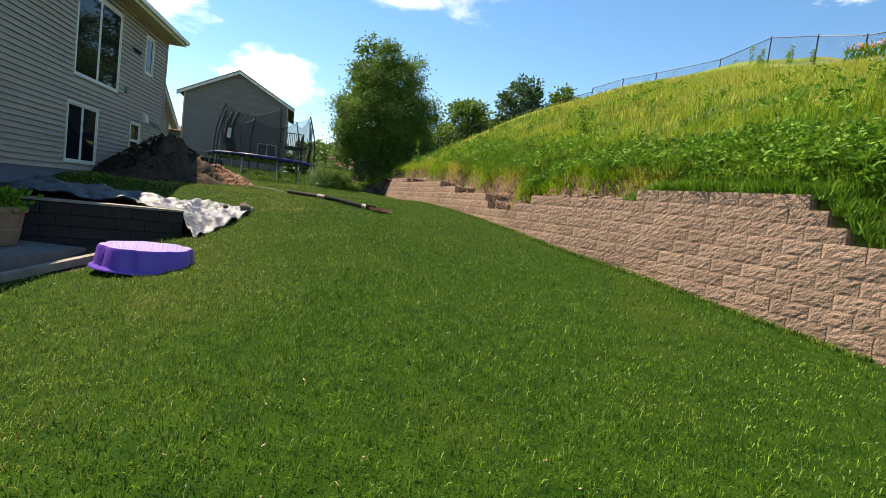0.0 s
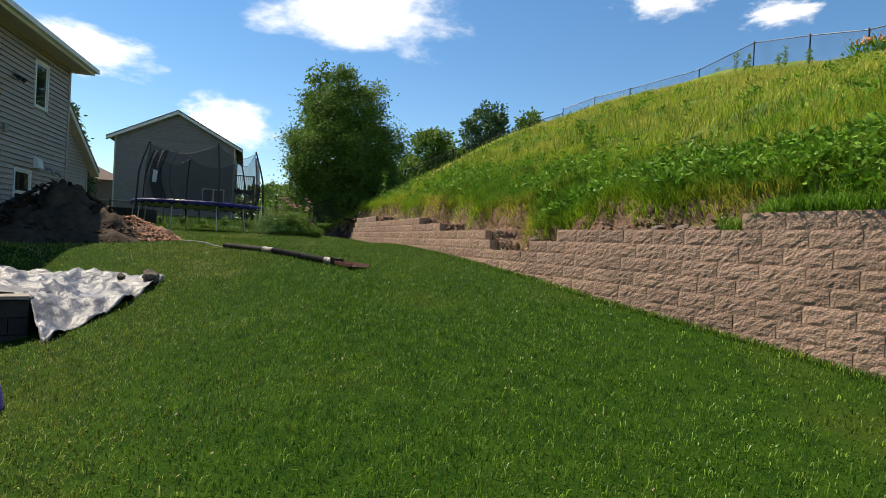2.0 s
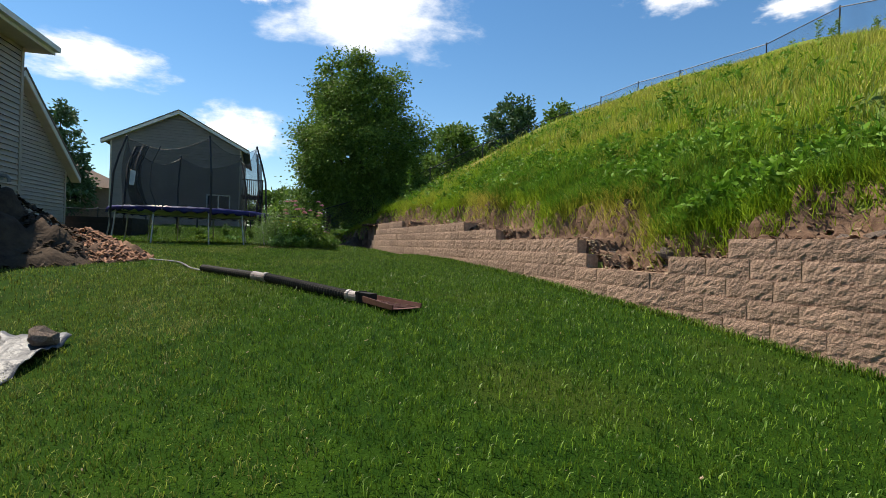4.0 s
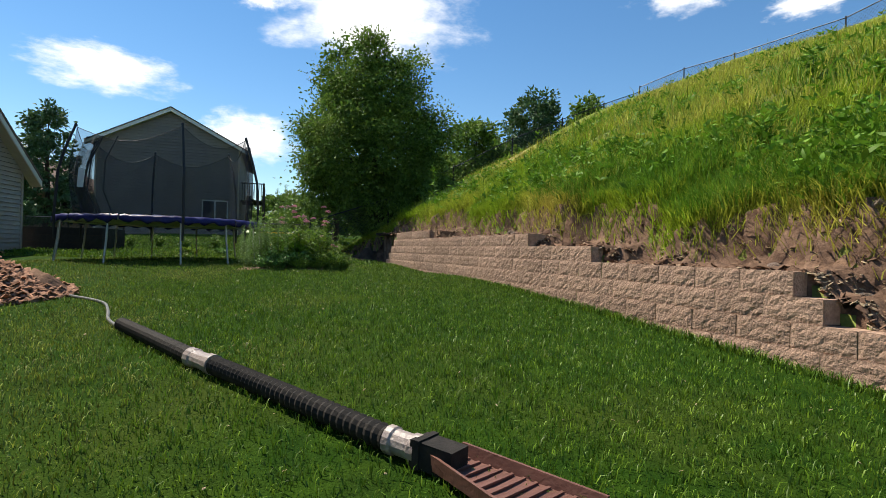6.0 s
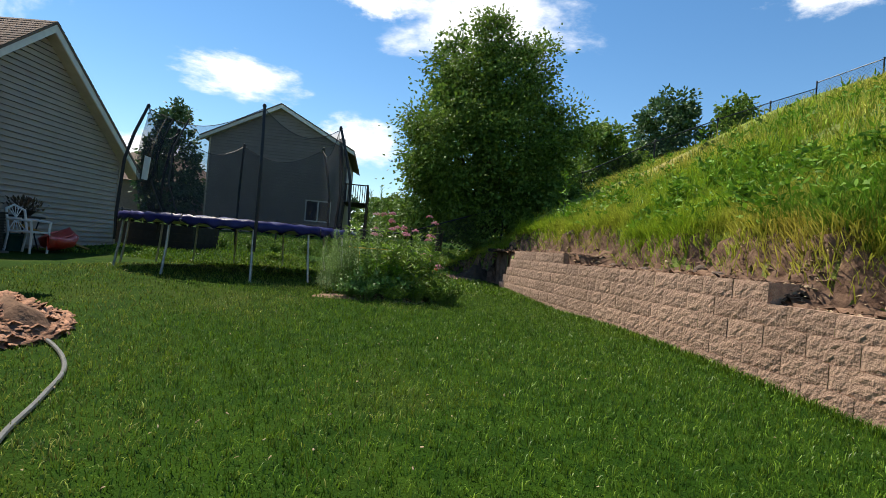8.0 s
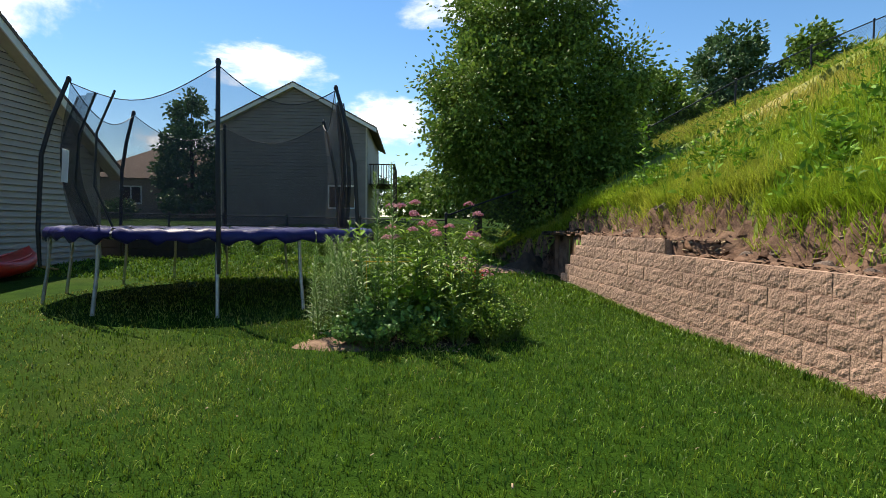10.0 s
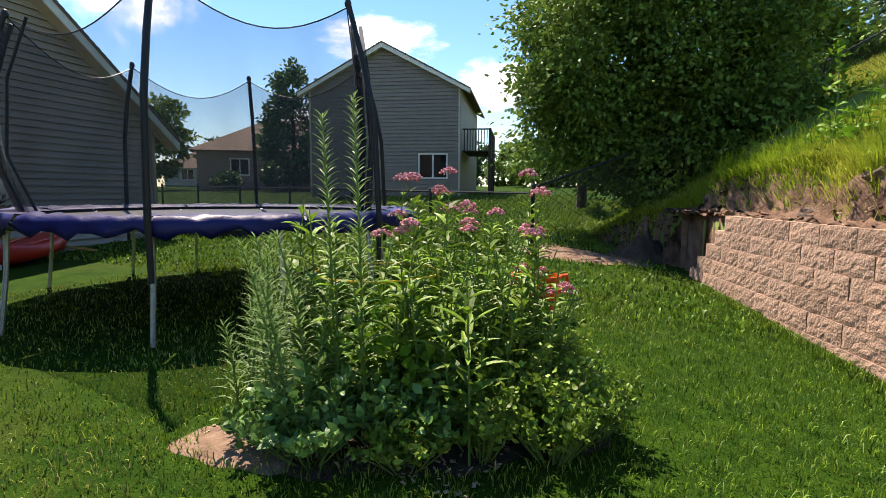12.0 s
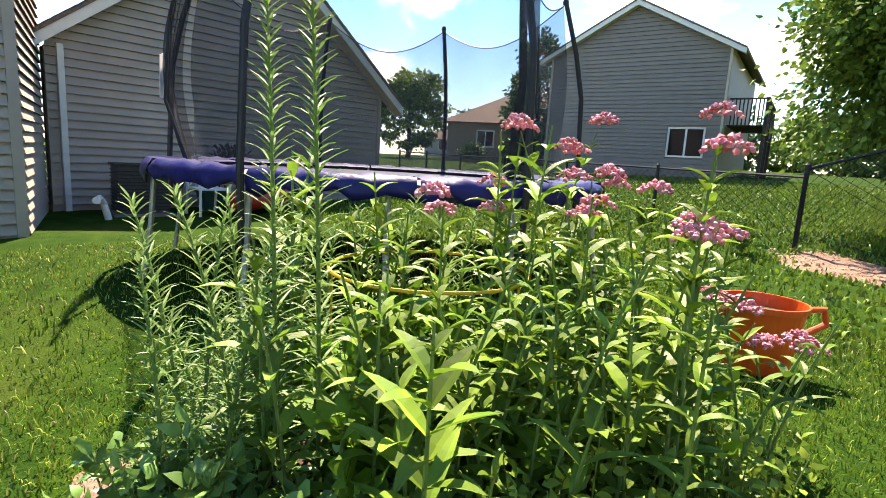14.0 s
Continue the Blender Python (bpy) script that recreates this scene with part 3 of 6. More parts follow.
def bare(x, y):
    """Where the lawn grows: not in the planting bed, the soil heaps, the patio or the houses."""
    bed = ((x - BED[0]) / 0.72) ** 2 + ((y - BED[1]) / 0.70) ** 2 > 1
    spot = ((x + 4.62) / 0.24) ** 2 + ((y - 19.62) / 0.17) ** 2 > 1
    heap = ((x + 8.1) / 1.6) ** 2 + ((y - 15.6) / 1.45) ** 2 > 1
    heap &= ((x + 6.9) / 0.9) ** 2 + ((y - 16.3) / 0.85) ** 2 > 1
    patio = ~((x < -4.9) & (y < 9.0))
    tarp = ~((x < -3.95) & (y > 8.9) & (y < 11.0 + (x + 4) * 0.2))
    patio &= tarp
    wash = ((x + 4.3) / 0.85) ** 2 + ((y - 26.6) / 0.5) ** 2 > 1
    house_line = x > -10.3 + (19.7 - y) * 0.176
    wing_line = (x > -12.6 - (y - 20) * 0.14) | (y > 26.4)
    return bed & spot & heap & patio & wash & np.where(y < 19.8, house_line, wing_line)


grng = np.random.default_rng(21)
path_x = lambda y: np.interp(y, [0, 5, 10, 15.4, 19.6], [0.0, -0.78, -1.6, -2.7, -3.1])
near = lambda x, y: np.abs(x - path_x(y)) < 2.0 + 1.4 * ((np.sin(x * 127.1 + y * 311.7) * 43758.5) % 1)
near_lawn = lawn_points(grng, 780000, -6.5, 4.0, 0.9, 24.0, near)
side_lawn = lawn_points(grng, 310000, -9.5, 5.5, 1.0, 27.0, lambda x, y: ~near(x, y))


def pale(P):
    """Worn, paler turf towards the house, with ragged patches."""
    x, y = P[:, 0], P[:, 1]
    edge = (path_x(y) - 0.3 - x) / 1.2 * np.interp(y, [0, 12, 17], [1, 1, 0.2]) + 0.45 * np.sin(x * 2.3 + 1.3 * np.sin(y * 1.1)) * np.sin(y * 1.7 + x)
    return edge > grng.uniform(0.0, 1.0, len(x))


for lawn, wide, seed in ((near_lawn, 0.0027, 1), (side_lawn, 0.0044, 2)):
    worn = pale(lawn)
    blade_field("lawn_grass", lawn[~worn], 0.045, wide, GRASS, "short mown green lawn grass", "grass", seed, 0.9)
    blade_field("worn_lawn_grass", lawn[worn], 0.042, wide, GRASS_PALE, "paler worn lawn grass towards the house", "grass", seed + 50, 1.0)
blade_field("lawn_grass", lawn_points(grng, 60000, -16, -1, 23.0, 42.0), 0.075, 0.014, GRASS, "short mown green lawn grass beyond the fence", "grass", 3, 0.9)


def tall_points(rng, n):
    """Taller unmown tufts along the wall's foot."""
    y = rng.uniform(5.5, 25, n)
    x = wall_x(y) - np.abs(rng.normal(0, 0.07, n)) - 0.02
    return np.stack([x, y, ground_z(x, y) - 0.004], 1)


blade_field("edge_grass", tall_points(grng, 12000), 0.09, 0.0035, GRASS, "longer untrimmed grass along the foot of the wall", "grass", 4, 0.9)


def slope_points(rng, n, p0, p1, y0, y1, clump=0.0):
    y, p = rng.uniform(y0, y1, n), rng.uniform(p0, p1, n)
    led = np.interp(y, [0, 8, 10, 25.7, 27.7], [0.3, 0.34, 0.72, 0.92, 0.5]) + 0.10 * np.sin(y * 2.3) + 0.07 * np.sin(y * 5.1 + 1)
    ok = p > led + 0.04
    y, p = y[ok], p[ok]
    x = wall_x(y) + p / 0.93
    if clump:
        d = np.sin(x * 2.1 + 1.7 * np.sin(y * 1.3)) * np.cos(y * 1.9 + x) + 0.35 * np.sin(x * 5 + y * 3)
        k = d > rng.uniform(-1.2, 1.0, len(x)) * clump
        x, y = x[k], y[k]
    return np.stack([x, y, hill_z(x, y) - 0.02], 1)


blade_field("meadow_grass", slope_points(grng, 60000, 0.3, 3.5, 5.0, 26.0), 0.30, 0.006, MEADOW_BLADE, "long unmown meadow grass on the slope", "grass", 5, 0.9)
blade_field("meadow_grass", slope_points(grng, 45000, 0.15, 5.5, 25.6, 36.0), 0.17, 0.007, MEADOW_BLADE, "short grass at the low end of the slope", "grass", 15, 0.9)
blade_field("meadow_grass", slope_points(grng, 70000, 2.6, 13.5, 4.0, 40.0), 0.32, 0.010, MEADOW_BLADE, "long yellow-green meadow grass on the slope", "grass", 6, 0.8)
blade_field("dry_meadow_grass", slope_points(grng, 60000, 3.2, 14.0, 4.0, 40.0), 0.36, 0.010, MEADOW_DRY, "long dry yellowish grass on the upper slope", "grass", 9, 0.8)
blade_field("meadow_grass", slope_points(grng, 13000, 0.35, 6.0, 5.0, 26.0, 0.7), 0.5, 0.008, WEED, "tall dark green grass clumps on the slope", "grass", 7, 0.8)

near_y = grng.uniform(8.5, 27.8, 45000)
near_p = np.interp(near_y, [0, 8, 10, 25.7, 27.7], [0.34, 0.38, 0.62, 0.82, 0.5]) + 0.1 * np.sin(near_y * 2.3) + 0.07 * np.sin(near_y * 5.1 + 1) + 0.12 + np.abs(grng.normal(0, 0.5, 45000))
near_x = wall_x(near_y) + near_p / 0.93
blade_field("meadow_grass", np.stack([near_x, near_y, hill_z(near_x, near_y) - 0.02], 1), 0.28, 0.006, MEADOW_BLADE, "dense green grass along the top of the soil bank", "grass", 25, 0.9)
tuft_y = grng.uniform(8.3, 19.0, 30000)
tuft_p = np.interp(tuft_y, [0, 8, 10, 25.7, 27.7], [0.34, 0.38, 0.62, 0.82, 0.5]) + 0.1 * np.sin(tuft_y * 2.3) + 0.07 * np.sin(tuft_y * 5.1 + 1) + 0.12 + np.abs(grng.normal(0, 0.7, 30000))
tuft_x = wall_x(tuft_y) + tuft_p / 0.93
blade_field("meadow_grass", np.stack([tuft_x, tuft_y, hill_z(tuft_x, tuft_y) - 0.02], 1), 0.36, 0.0075, WEED, "tall dark green grass along the top of the soil bank", "grass", 35, 0.7)
end_y = grng.uniform(27.6, 37.0, 40000)
end_x = wall_x(end_y) + grng.uniform(-0.3, 1.6, 40000)
blade_field("meadow_grass", np.stack([end_x, end_y, np.maximum(hill_z(end_x, end_y), ground_z(end_x, end_y)) - 0.01], 1), 0.12, 0.007, GRASS, "short grass where the slope runs out into the lawn", "grass", 26, 0.9)
low_y = grng.uniform(1.5, 9.2, 30000)
low_x = wall_x(low_y) + 0.12 + np.abs(grng.normal(0, 0.9, 30000))
blade_field("meadow_grass", np.stack([low_x, low_y, hill_z(low_x, low_y) - 0.02], 1), 0.26, 0.007, WEED, "long green grass hanging over the low end of the wall", "grass", 27, 1.1)
hang_y = grng.uniform(9.0, 29.0, 22000)
hang_p = np.interp(hang_y, [0, 8, 10, 25.7, 27.7], [0.3, 0.34, 0.55, 0.75, 0.45]) + 0.10 * np.sin(hang_y * 2.3) + 0.07 * np.sin(hang_y * 5.1 + 1) + 0.17 + grng.normal(0.03, 0.07, 22000)
hang_x = wall_x(hang_y) + hang_p / 0.93
blade_field("bank_grass", np.stack([hang_x, hang_y, hill_z(hang_x, hang_y) - 0.01], 1), 0.24, 0.005, MEADOW_BLADE, "grass and roots hanging over the soil bank", "grass", 8, 1.6)


# ---- leafy plants ----
def leaf_cloud(P, N, L, W, rng, fold=0.25):
    """Pointed leaves at P along directions N: 6 vertices, 4 triangles each."""
    n = len(P)
    N = N / np.linalg.norm(N, axis=1)[:, None]
    r = rng.normal(0, 1, (n, 3))
    S = np.cross(N, r)
    S /= np.linalg.norm(S, axis=1)[:, None]
    U = np.cross(S, N)
    L, W = L[:, None], W[:, None]
    tip = P + N * L - U * L * 0.25
    m1, m2 = P + N * L * 0.35, P + N * L * 0.7 - U * L * 0.08
    V = np.stack([P, m1 + S * W + U * W * fold, m2 + S * W * 0.7 + U * W * fold, tip, m2 - S * W * 0.7 + U * W * fold, m1 - S * W + U * W * fold], 1).reshape(-1, 3)
    F = (np.arange(n)[:, None, None] * 6 + np.array([[0, 1, 5], [1, 2, 5], [5, 2, 4], [2, 3, 4]])[None]).reshape(-1, 3)
    return V, F


wrng = np.random.default_rng(31)
base = slope_points(wrng, 900, 0.3, 1.8, 5.0, 13.0)
base = np.r_[base, slope_points(wrng, 500, 0.1, 1.8, 2.5, 7.0), slope_points(wrng, 700, 0.8, 3.0, 12.0, 26.0, 0.8), slope_points(wrng, 900, 2.0, 10.0, 5.0, 34.0, 0.6)]
rep = 14
P = np.repeat(base, rep, 0)
P[:, 2] += wrng.uniform(0.02, 0.42, len(P))
P[:, :2] += wrng.normal(0, 0.05, (len(P), 2))
N = wrng.normal(0, 1, (len(P), 3))
N[:, 2] = np.abs(N[:, 2]) * 0.5 + 0.15
V, F = leaf_cloud(P, N, wrng.uniform(0.07, 0.17, len(P)), wrng.uniform(0.014, 0.03, len(P)), wrng)
tagged(new("weeds", big_mesh("weeds", V, F, WEED)), "broad-leaved green weeds among the long grass", "weeds", kind="stuff")


# ---- trees ----
LEAF_TREE = material("tree_leaf", (0.10, 0.175, 0.025), (0.16, 0.25, 0.04), 0.8, 0.55, island=0.45, third=(0.23, 0.31, 0.06), third_scale=0.5, third_low=0.55, translucent=0.22, spec=0.2)
LEAF_DARK = material("conifer_leaf", (0.06, 0.12, 0.04), (0.09, 0.155, 0.055), 0.8, 0.6, island=0.35, translucent=0.15)


def tree(at, lobes, trunk_r, leaves, leaf_len, mat, seed, label, clump=0.45, shell=0.55, tuft=60):
    """A tapered trunk, limbs to each lobe, twigs to each clump, and a crown of leaf clumps spread over the lobes (centre offset, radii)."""
    rng = np.random.default_rng(seed)
    at = Vector(at)
    t = thing("tree", at, label, "tree")
    tops = max(l[0][2] + l[1][2] * 0.3 for l in lobes)
    g = Geo()
    g.tube([at + Vector((0, 0, -0.2)), at + Vector((0.03, 0.05, tops * 0.3)), at + Vector((-0.06, 0.02, tops * 0.65)), at + Vector((0, 0, tops))], [trunk_r * 1.3, trunk_r, trunk_r * 0.6, trunk_r * 0.15], 8)
    for c, r in lobes:
        end = at + Vector(c)
        root = at + Vector((0, 0, min(tops * 0.4, max(0.5, c[2] * 0.45))))
        g.tube([root, root.lerp(end, 0.5) + Vector((0, 0, 0.2)), end], [trunk_r * 0.5, trunk_r * 0.3, trunk_r * 0.1], 6)
    part("trunk", g, BARK, t)
    vol = np.array([r[0] * r[1] * r[2] for _, r in lobes]) ** 0.67
    nc = max(30, leaves // tuft)
    which = rng.choice(len(lobes), nc, p=vol / vol.sum())
    C = np.array([lobes[i][0] for i in which]) + 0.0
    R = np.array([lobes[i][1] for i in which])
    d = rng.normal(0, 1, (nc, 3))
    d /= np.linalg.norm(d, axis=1)[:, None]
    rad = shell + (1.06 - shell) * rng.uniform(0, 1, nc) ** 0.6
    CC = C + d * R * rad[:, None]
    per = leaves // nc
    P = np.repeat(CC, per, 0)
    off = rng.normal(0, 1, P.shape) * clump * np.array([1, 1, 0.7]) * np.repeat(rng.uniform(0.5, 1.2, nc), per)[:, None] * 0.6
    P = P + off + np.array(at)
    N = off + np.repeat(d, per, 0) * 0.4 + rng.normal(0, 0.3, P.shape) - np.array([0, 0, 0.25])
    V, F = leaf_cloud(P, N, leaf_len * rng.uniform(0.6, 1.3, len(P)), leaf_len * 0.28 * rng.uniform(0.7, 1.3, len(P)), rng)
    ob = new("crown", big_mesh("crown", V - np.array(at), F, mat))
    ob.parent = t
    return t


tree((-3.5, 29.5, float(hill_z(-3.5, 29.5)) - 0.25), [((-0.9, -0.4, 3.2), (1.45, 1.5, 2.0)), ((0.7, 0, 3.3), (1.55, 1.6, 2.2)), ((-0.9, 0.2, 5.2), (0.9, 0.9, 1.5)), ((0.6, 0, 5.7), (1.0, 1.1, 1.3)), ((-1.7, -0.6, 2.1), (0.9, 1.0, 1.2)), ((1.7, -0.3, 2.2), (1.1, 1.3, 1.4)), ((2.6, 0.8, 1.6), (1.0, 1.1, 1.0)), ((0.4, -0.3, 1.1), (1.5, 1.1, 0.8)), ((-2.0, -0.2, 4.1), (0.6, 0.6, 0.8)), ((2.1, 0, 4.4), (0.65, 0.7, 0.8)), ((-0.2, 0, 6.9), (0.45, 0.5, 0.7)), ((1.3, 0.1, 6.6), (0.4, 0.4, 0.6)), ((-1.5, 0.1, 6.1), (0.4, 0.4, 0.55))],
     0.16, 98000, 0.115, LEAF_TREE, 1, "large leafy green tree, sunlit on one side", 0.5, 0.5, 170)
tree((-5.6, 34.0, 2.2), [((0, 0, 4.5), (1.3, 1.3, 2.2)), ((0, 0, 7.2), (0.7, 0.7, 1.5)), ((0, 0, 8.6), (0.35, 0.35, 0.9))], 0.12, 6000, 0.2, LEAF_TREE, 2, "slender green tree rising behind a larger one", 0.35)
tree((1.6, 43.0, 3.4), [((0, 0, 4.2), (2.2, 2, 2.2)), ((-0.5, 0, 5.2), (1.4, 1.4, 1.4)), ((1, 0, 3.6), (1.6, 1.5, 1.8))], 0.14, 9000, 0.26, LEAF_TREE, 3, "rounded green tree beyond the hillside fence")
tree((6.2, 47.5, 5.2), [((0, 0, 5.0), (2.3, 2.2, 2.6)), ((0, 0, 6.6), (1.5, 1.5, 1.6)), ((-0.8, 0, 3.0), (2.0, 2.0, 2.0))], 0.16, 11000, 0.28, LEAF_DARK, 4, "dense dark green tree beyond the hillside fence")
tree((9.5, 45.0, 8.6), [((0, 0, 2.0), (1.4, 1.3, 1.4)), ((-0.4, 0, 2.9), (0.8, 0.8, 0.9))], 0.08, 4000, 0.24, LEAF_TREE, 5, "young light green tree beyond the hillside fence")
tree((-1.6, 38.5, 2.6), [((0, 0, 2.2), (2.0, 1.8, 2.0)), ((1.5, 0, 2.6), (1.5, 1.4, 1.6))], 0.1, 8000, 0.24, LEAF_TREE, 6, "bushy green tree at the foot of the slope")
tree((-28.5, 48.5, 2.6), [((0, 0, 3.0), (2.2, 2.2, 2.2)), ((0, 0, 5.2), (1.7, 1.7, 1.8)), ((0, 0, 7.4), (1.0, 1.0, 1.5))], 0.18, 9000, 0.3, LEAF_DARK, 7, "tall dark conifer in a distant garden", 0.5)
tree((-36, 50, 2.6), [((0, 0, 2.2), (2.4, 2.2, 2.0)), ((1.5, 0, 1.6), (1.8, 1.6, 1.5))], 0.15, 6000, 0.32, LEAF_DARK, 8, "broad dark green tree in a distant garden")
tree((-42, 47, 2.4), [((0, 0, 4.2), (3.2, 3.0, 2.8)), ((1, 0, 6.0), (2.0, 2.0, 1.8))], 0.2, 9000, 0.34, LEAF_TREE, 9, "large pale green tree behind the garage wing")
tree((-33.0, 57.0, 2.8), [((0, 0, 2.5), (2.4, 2.2, 2.2))], 0.15, 5000, 0.34, LEAF_TREE, 10, "rounded green tree in a distant garden")

for k, (x, y, h) in enumerate(((-12.5, 58, 3.4), (-9.2, 61, 4.2), (-6.0, 58, 3.6), (-3.0, 62, 4.4), (0.5, 59, 4.0), (4.0, 62, 4.6), (-16.5, 63, 3.8), (-22.0, 66, 4.2))):
    tree((x, y, gz(x, y) - 0.1), [((0, 0, h * 0.5), (2.2, 2.0, h * 0.5)), ((0.8, 0, h * 0.75), (1.4, 1.4, h * 0.35)), ((-1.0, 0, h * 0.35), (1.6, 1.6, h * 0.35))], 0.15, 4200, 0.34, LEAF_DARK if k % 2 else LEAF_TREE, 40 + k, "leafy green tree in a garden far off")


# ---- trampoline ----
PAD_BLUE = material("blue_vinyl", (0.008, 0.008, 0.085), (0.014, 0.015, 0.125), 5, 0.45, 0.5, 12, spec=0.3)
NET = see_through("black_net", (0.022, 0.024, 0.03), 0.38)
NET_DENSE = see_through("gathered_net", (0.02, 0.02, 0.024), 0.62)
PAPER = material("white_paper", (0.8, 0.8, 0.8), (0.72, 0.72, 0.72), 9, 0.7)
MESH_MAT = material("jump_mat", (0.10, 0.10, 0.11), (0.13, 0.13, 0.14), 30, 0.38, 0.15, 120, spec=0.6)
TC, TR = Vector((-7.5, 22.26, 0)), 2.1
POLES = (-57, -7, 66, 125, 171, 230, 303)
tz = gz(-7.4, 21.5)
PADZ, TOPZ = 2.42, 4.27
tramp = thing("trampoline", (TC.x, TC.y, tz), "round trampoline with blue pad, steel legs and black net enclosure", "trampoline")


def ring_at(deg, r, z):
    return Vector((TC.x + r * math.cos(radians(deg)), TC.y + r * math.sin(radians(deg)), z))


part("jump_mat", Geo().lathe((TC.x, TC.y, PADZ - 0.03), [(0.02, -0.05), (0.9, -0.03), (TR - 0.32, 0.0), (TR - 0.32, -0.02), (0.02, -0.07)], 48, False), MESH_MAT, tramp, "black woven jumping mat")
part("frame_ring", Geo().tube([ring_at(a, TR - 0.04, PADZ - 0.06) for a in range(0, 361, 6)], 0.025, 8), STEEL, tramp)
prng = random.Random(5)
for k in range(12):
    g, n = Geo(), 11
    a0 = 30 * k - 57
    rows_ = []
    for i in range(n + 1):
        a = a0 + 30 * i / n + (0.3 if i == 0 else (-0.3 if i == n else 0))
        w = prng.uniform(-0.018, 0.018)
        hang = 0.10 + 0.035 * math.sin(i * 1.9 + k) + prng.uniform(-0.012, 0.02)
        rows_.append([ring_at(a, TR - 0.36, PADZ + 0.005), ring_at(a, TR - 0.27, PADZ + 0.03 + w), ring_at(a, TR - 0.12, PADZ + 0.035 - w), ring_at(a, TR + 0.0, PADZ + 0.025 + w), ring_at(a, TR + 0.035, PADZ - 0.02 + w * 0.5),
                      ring_at(a, TR + 0.03 + w, PADZ - hang * 0.6), ring_at(a, TR + 0.035 - w, PADZ - hang), ring_at(a, TR + 0.02 - w, PADZ - hang + 0.004)])
    g.add([p for r in rows_ for p in r], [(i * 8 + j, i * 8 + j + 1, (i + 1) * 8 + j + 1, (i + 1) * 8 + j) for i in range(n) for j in range(7)])
    part("pad_section", g, PAD_BLUE, tramp, smooth=True)
for k in range(6):
    a, span = POLES[k], POLES[k + 1] - POLES[k]
    for b in (a - 0.5, a + span / 2):
        f = ring_at(b, TR, 0)
        zf = gz(f.x, f.y)
        part("leg", Geo().tube([ring_at(b, TR - 0.05, PADZ - 0.07), ring_at(b, TR - 0.02, (PADZ + zf) / 2), ring_at(b, TR + 0.05, zf - 0.02)], 0.021, 8), STEEL, tramp)
    pole = part("pole", Geo().tube([ring_at(a, TR + 0.06, PADZ - 0.45), ring_at(a, TR + 0.07, PADZ), ring_at(a, TR + 0.02, PADZ + 0.9), ring_at(a, TR - 0.09, PADZ + 1.35), ring_at(a, TR - 0.26, TOPZ + 0.05 * math.cos(radians(a + 30)))], [0.02, 0.026, 0.026, 0.026, 0.024], 10), BLACK, tramp, "foam-sleeved black pole")
    part("pole_cap", Geo().lathe(ring_at(a, TR - 0.265, TOPZ - 0.02 + 0.05 * math.cos(radians(a + 30))), [(0.028, 0), (0.032, 0.03), (0.02, 0.06), (0.004, 0.07)], 10), BLACK, pole)
    # net panel to the next pole
    g, nu, nv = Geo(), 12, 8
    pts = []
    for j in range(nv + 1):
        v = j / nv
        for i in range(nu + 1):
            u = i / nu
            s = 4 * u * (1 - u)
            top = TOPZ - 0.03 - 0.30 * s + 0.05 * math.cos(radians(a + 30 + span * u))
            z = PADZ + 0.02 + (top - PADZ - 0.02) * v
            r_edge = TR - 0.28 + 0.12 * math.sin(math.pi * min(1, v * 1.05))
            chord = math.cos(radians(span / 2)) / math.cos(radians(span * (u - 0.5)))
            r = r_edge * (1 + (chord - 1) * min(1.0, 0.25 + v))
            r -= 0.06 * s * math.sin(math.pi * v)
            pts.append(ring_at(a + span * u, r, z))
    g.add(pts, [(j * (nu + 1) + i, j * (nu + 1) + i + 1, (j + 1) * (nu + 1) + i + 1, (j + 1) * (nu + 1) + i) for j in range(nv) for i in range(nu)])
    part("net_panel", g, NET, tramp)
    part("net_rope", Geo().tube(pts[-(nu + 1):], 0.006, 5), BLACK, tramp)
# net gathered beside one pole
for da, dr in ((2.5, -0.22), (4.0, -0.27), (5.5, -0.20)):
    a = POLES[1] + da
    part("gathered_net", Geo().tube([ring_at(a, TR + dr, PADZ + 0.03), ring_at(a + 0.8, TR + dr + 0.03, PADZ + 0.7), ring_at(a, TR + dr, PADZ + 1.3), ring_at(a - 1.5, TR + dr - 0.03, TOPZ - 0.12)], [0.035, 0.028, 0.03, 0.018], 7), NET_DENSE, tramp, "gathered black netting")
# the door flap: gathered net with a stiff edge on both sides, and a paper notice
for a, sway in ((-106, 0.0), (-96, 0.10)):
    part("door_edge", Geo().tube([ring_at(a, TR - 0.30, PADZ + 0.03), ring_at(a - 4 + sway * 10, TR - 0.16, PADZ + 0.5), ring_at(a - 3, TR - 0.2, PADZ + 1.1), ring_at(a + 2, TR - 0.3, TOPZ - 0.28)], 0.013, 6), BLACK, tramp)
g, n = Geo(), 10
pts = []
for j in range(n + 1):
    v = j / n
    for i in range(5):
        pts.append(ring_at(-121 + 4.2 * i - 3 * math.sin(math.pi * v), TR - 0.33 + 0.16 * math.sin(math.pi * v) + (0.05 if i % 2 else 0), PADZ + 0.03 + (TOPZ - 0.3 - PADZ) * v))
g.add(pts, [(j * 5 + i, j * 5 + i + 1, (j + 1) * 5 + i + 1, (j + 1) * 5 + i) for j in range(n) for i in range(4)])
part("door_flap", g, NET_DENSE, tramp, "gathered black net door flap")
q = [ring_at(-116, TR - 0.10, PADZ + 0.56), ring_at(-111, TR - 0.10, PADZ + 0.54), ring_at(-110, TR - 0.11, PADZ + 0.9), ring_at(-115, TR - 0.11, PADZ + 0.94)]
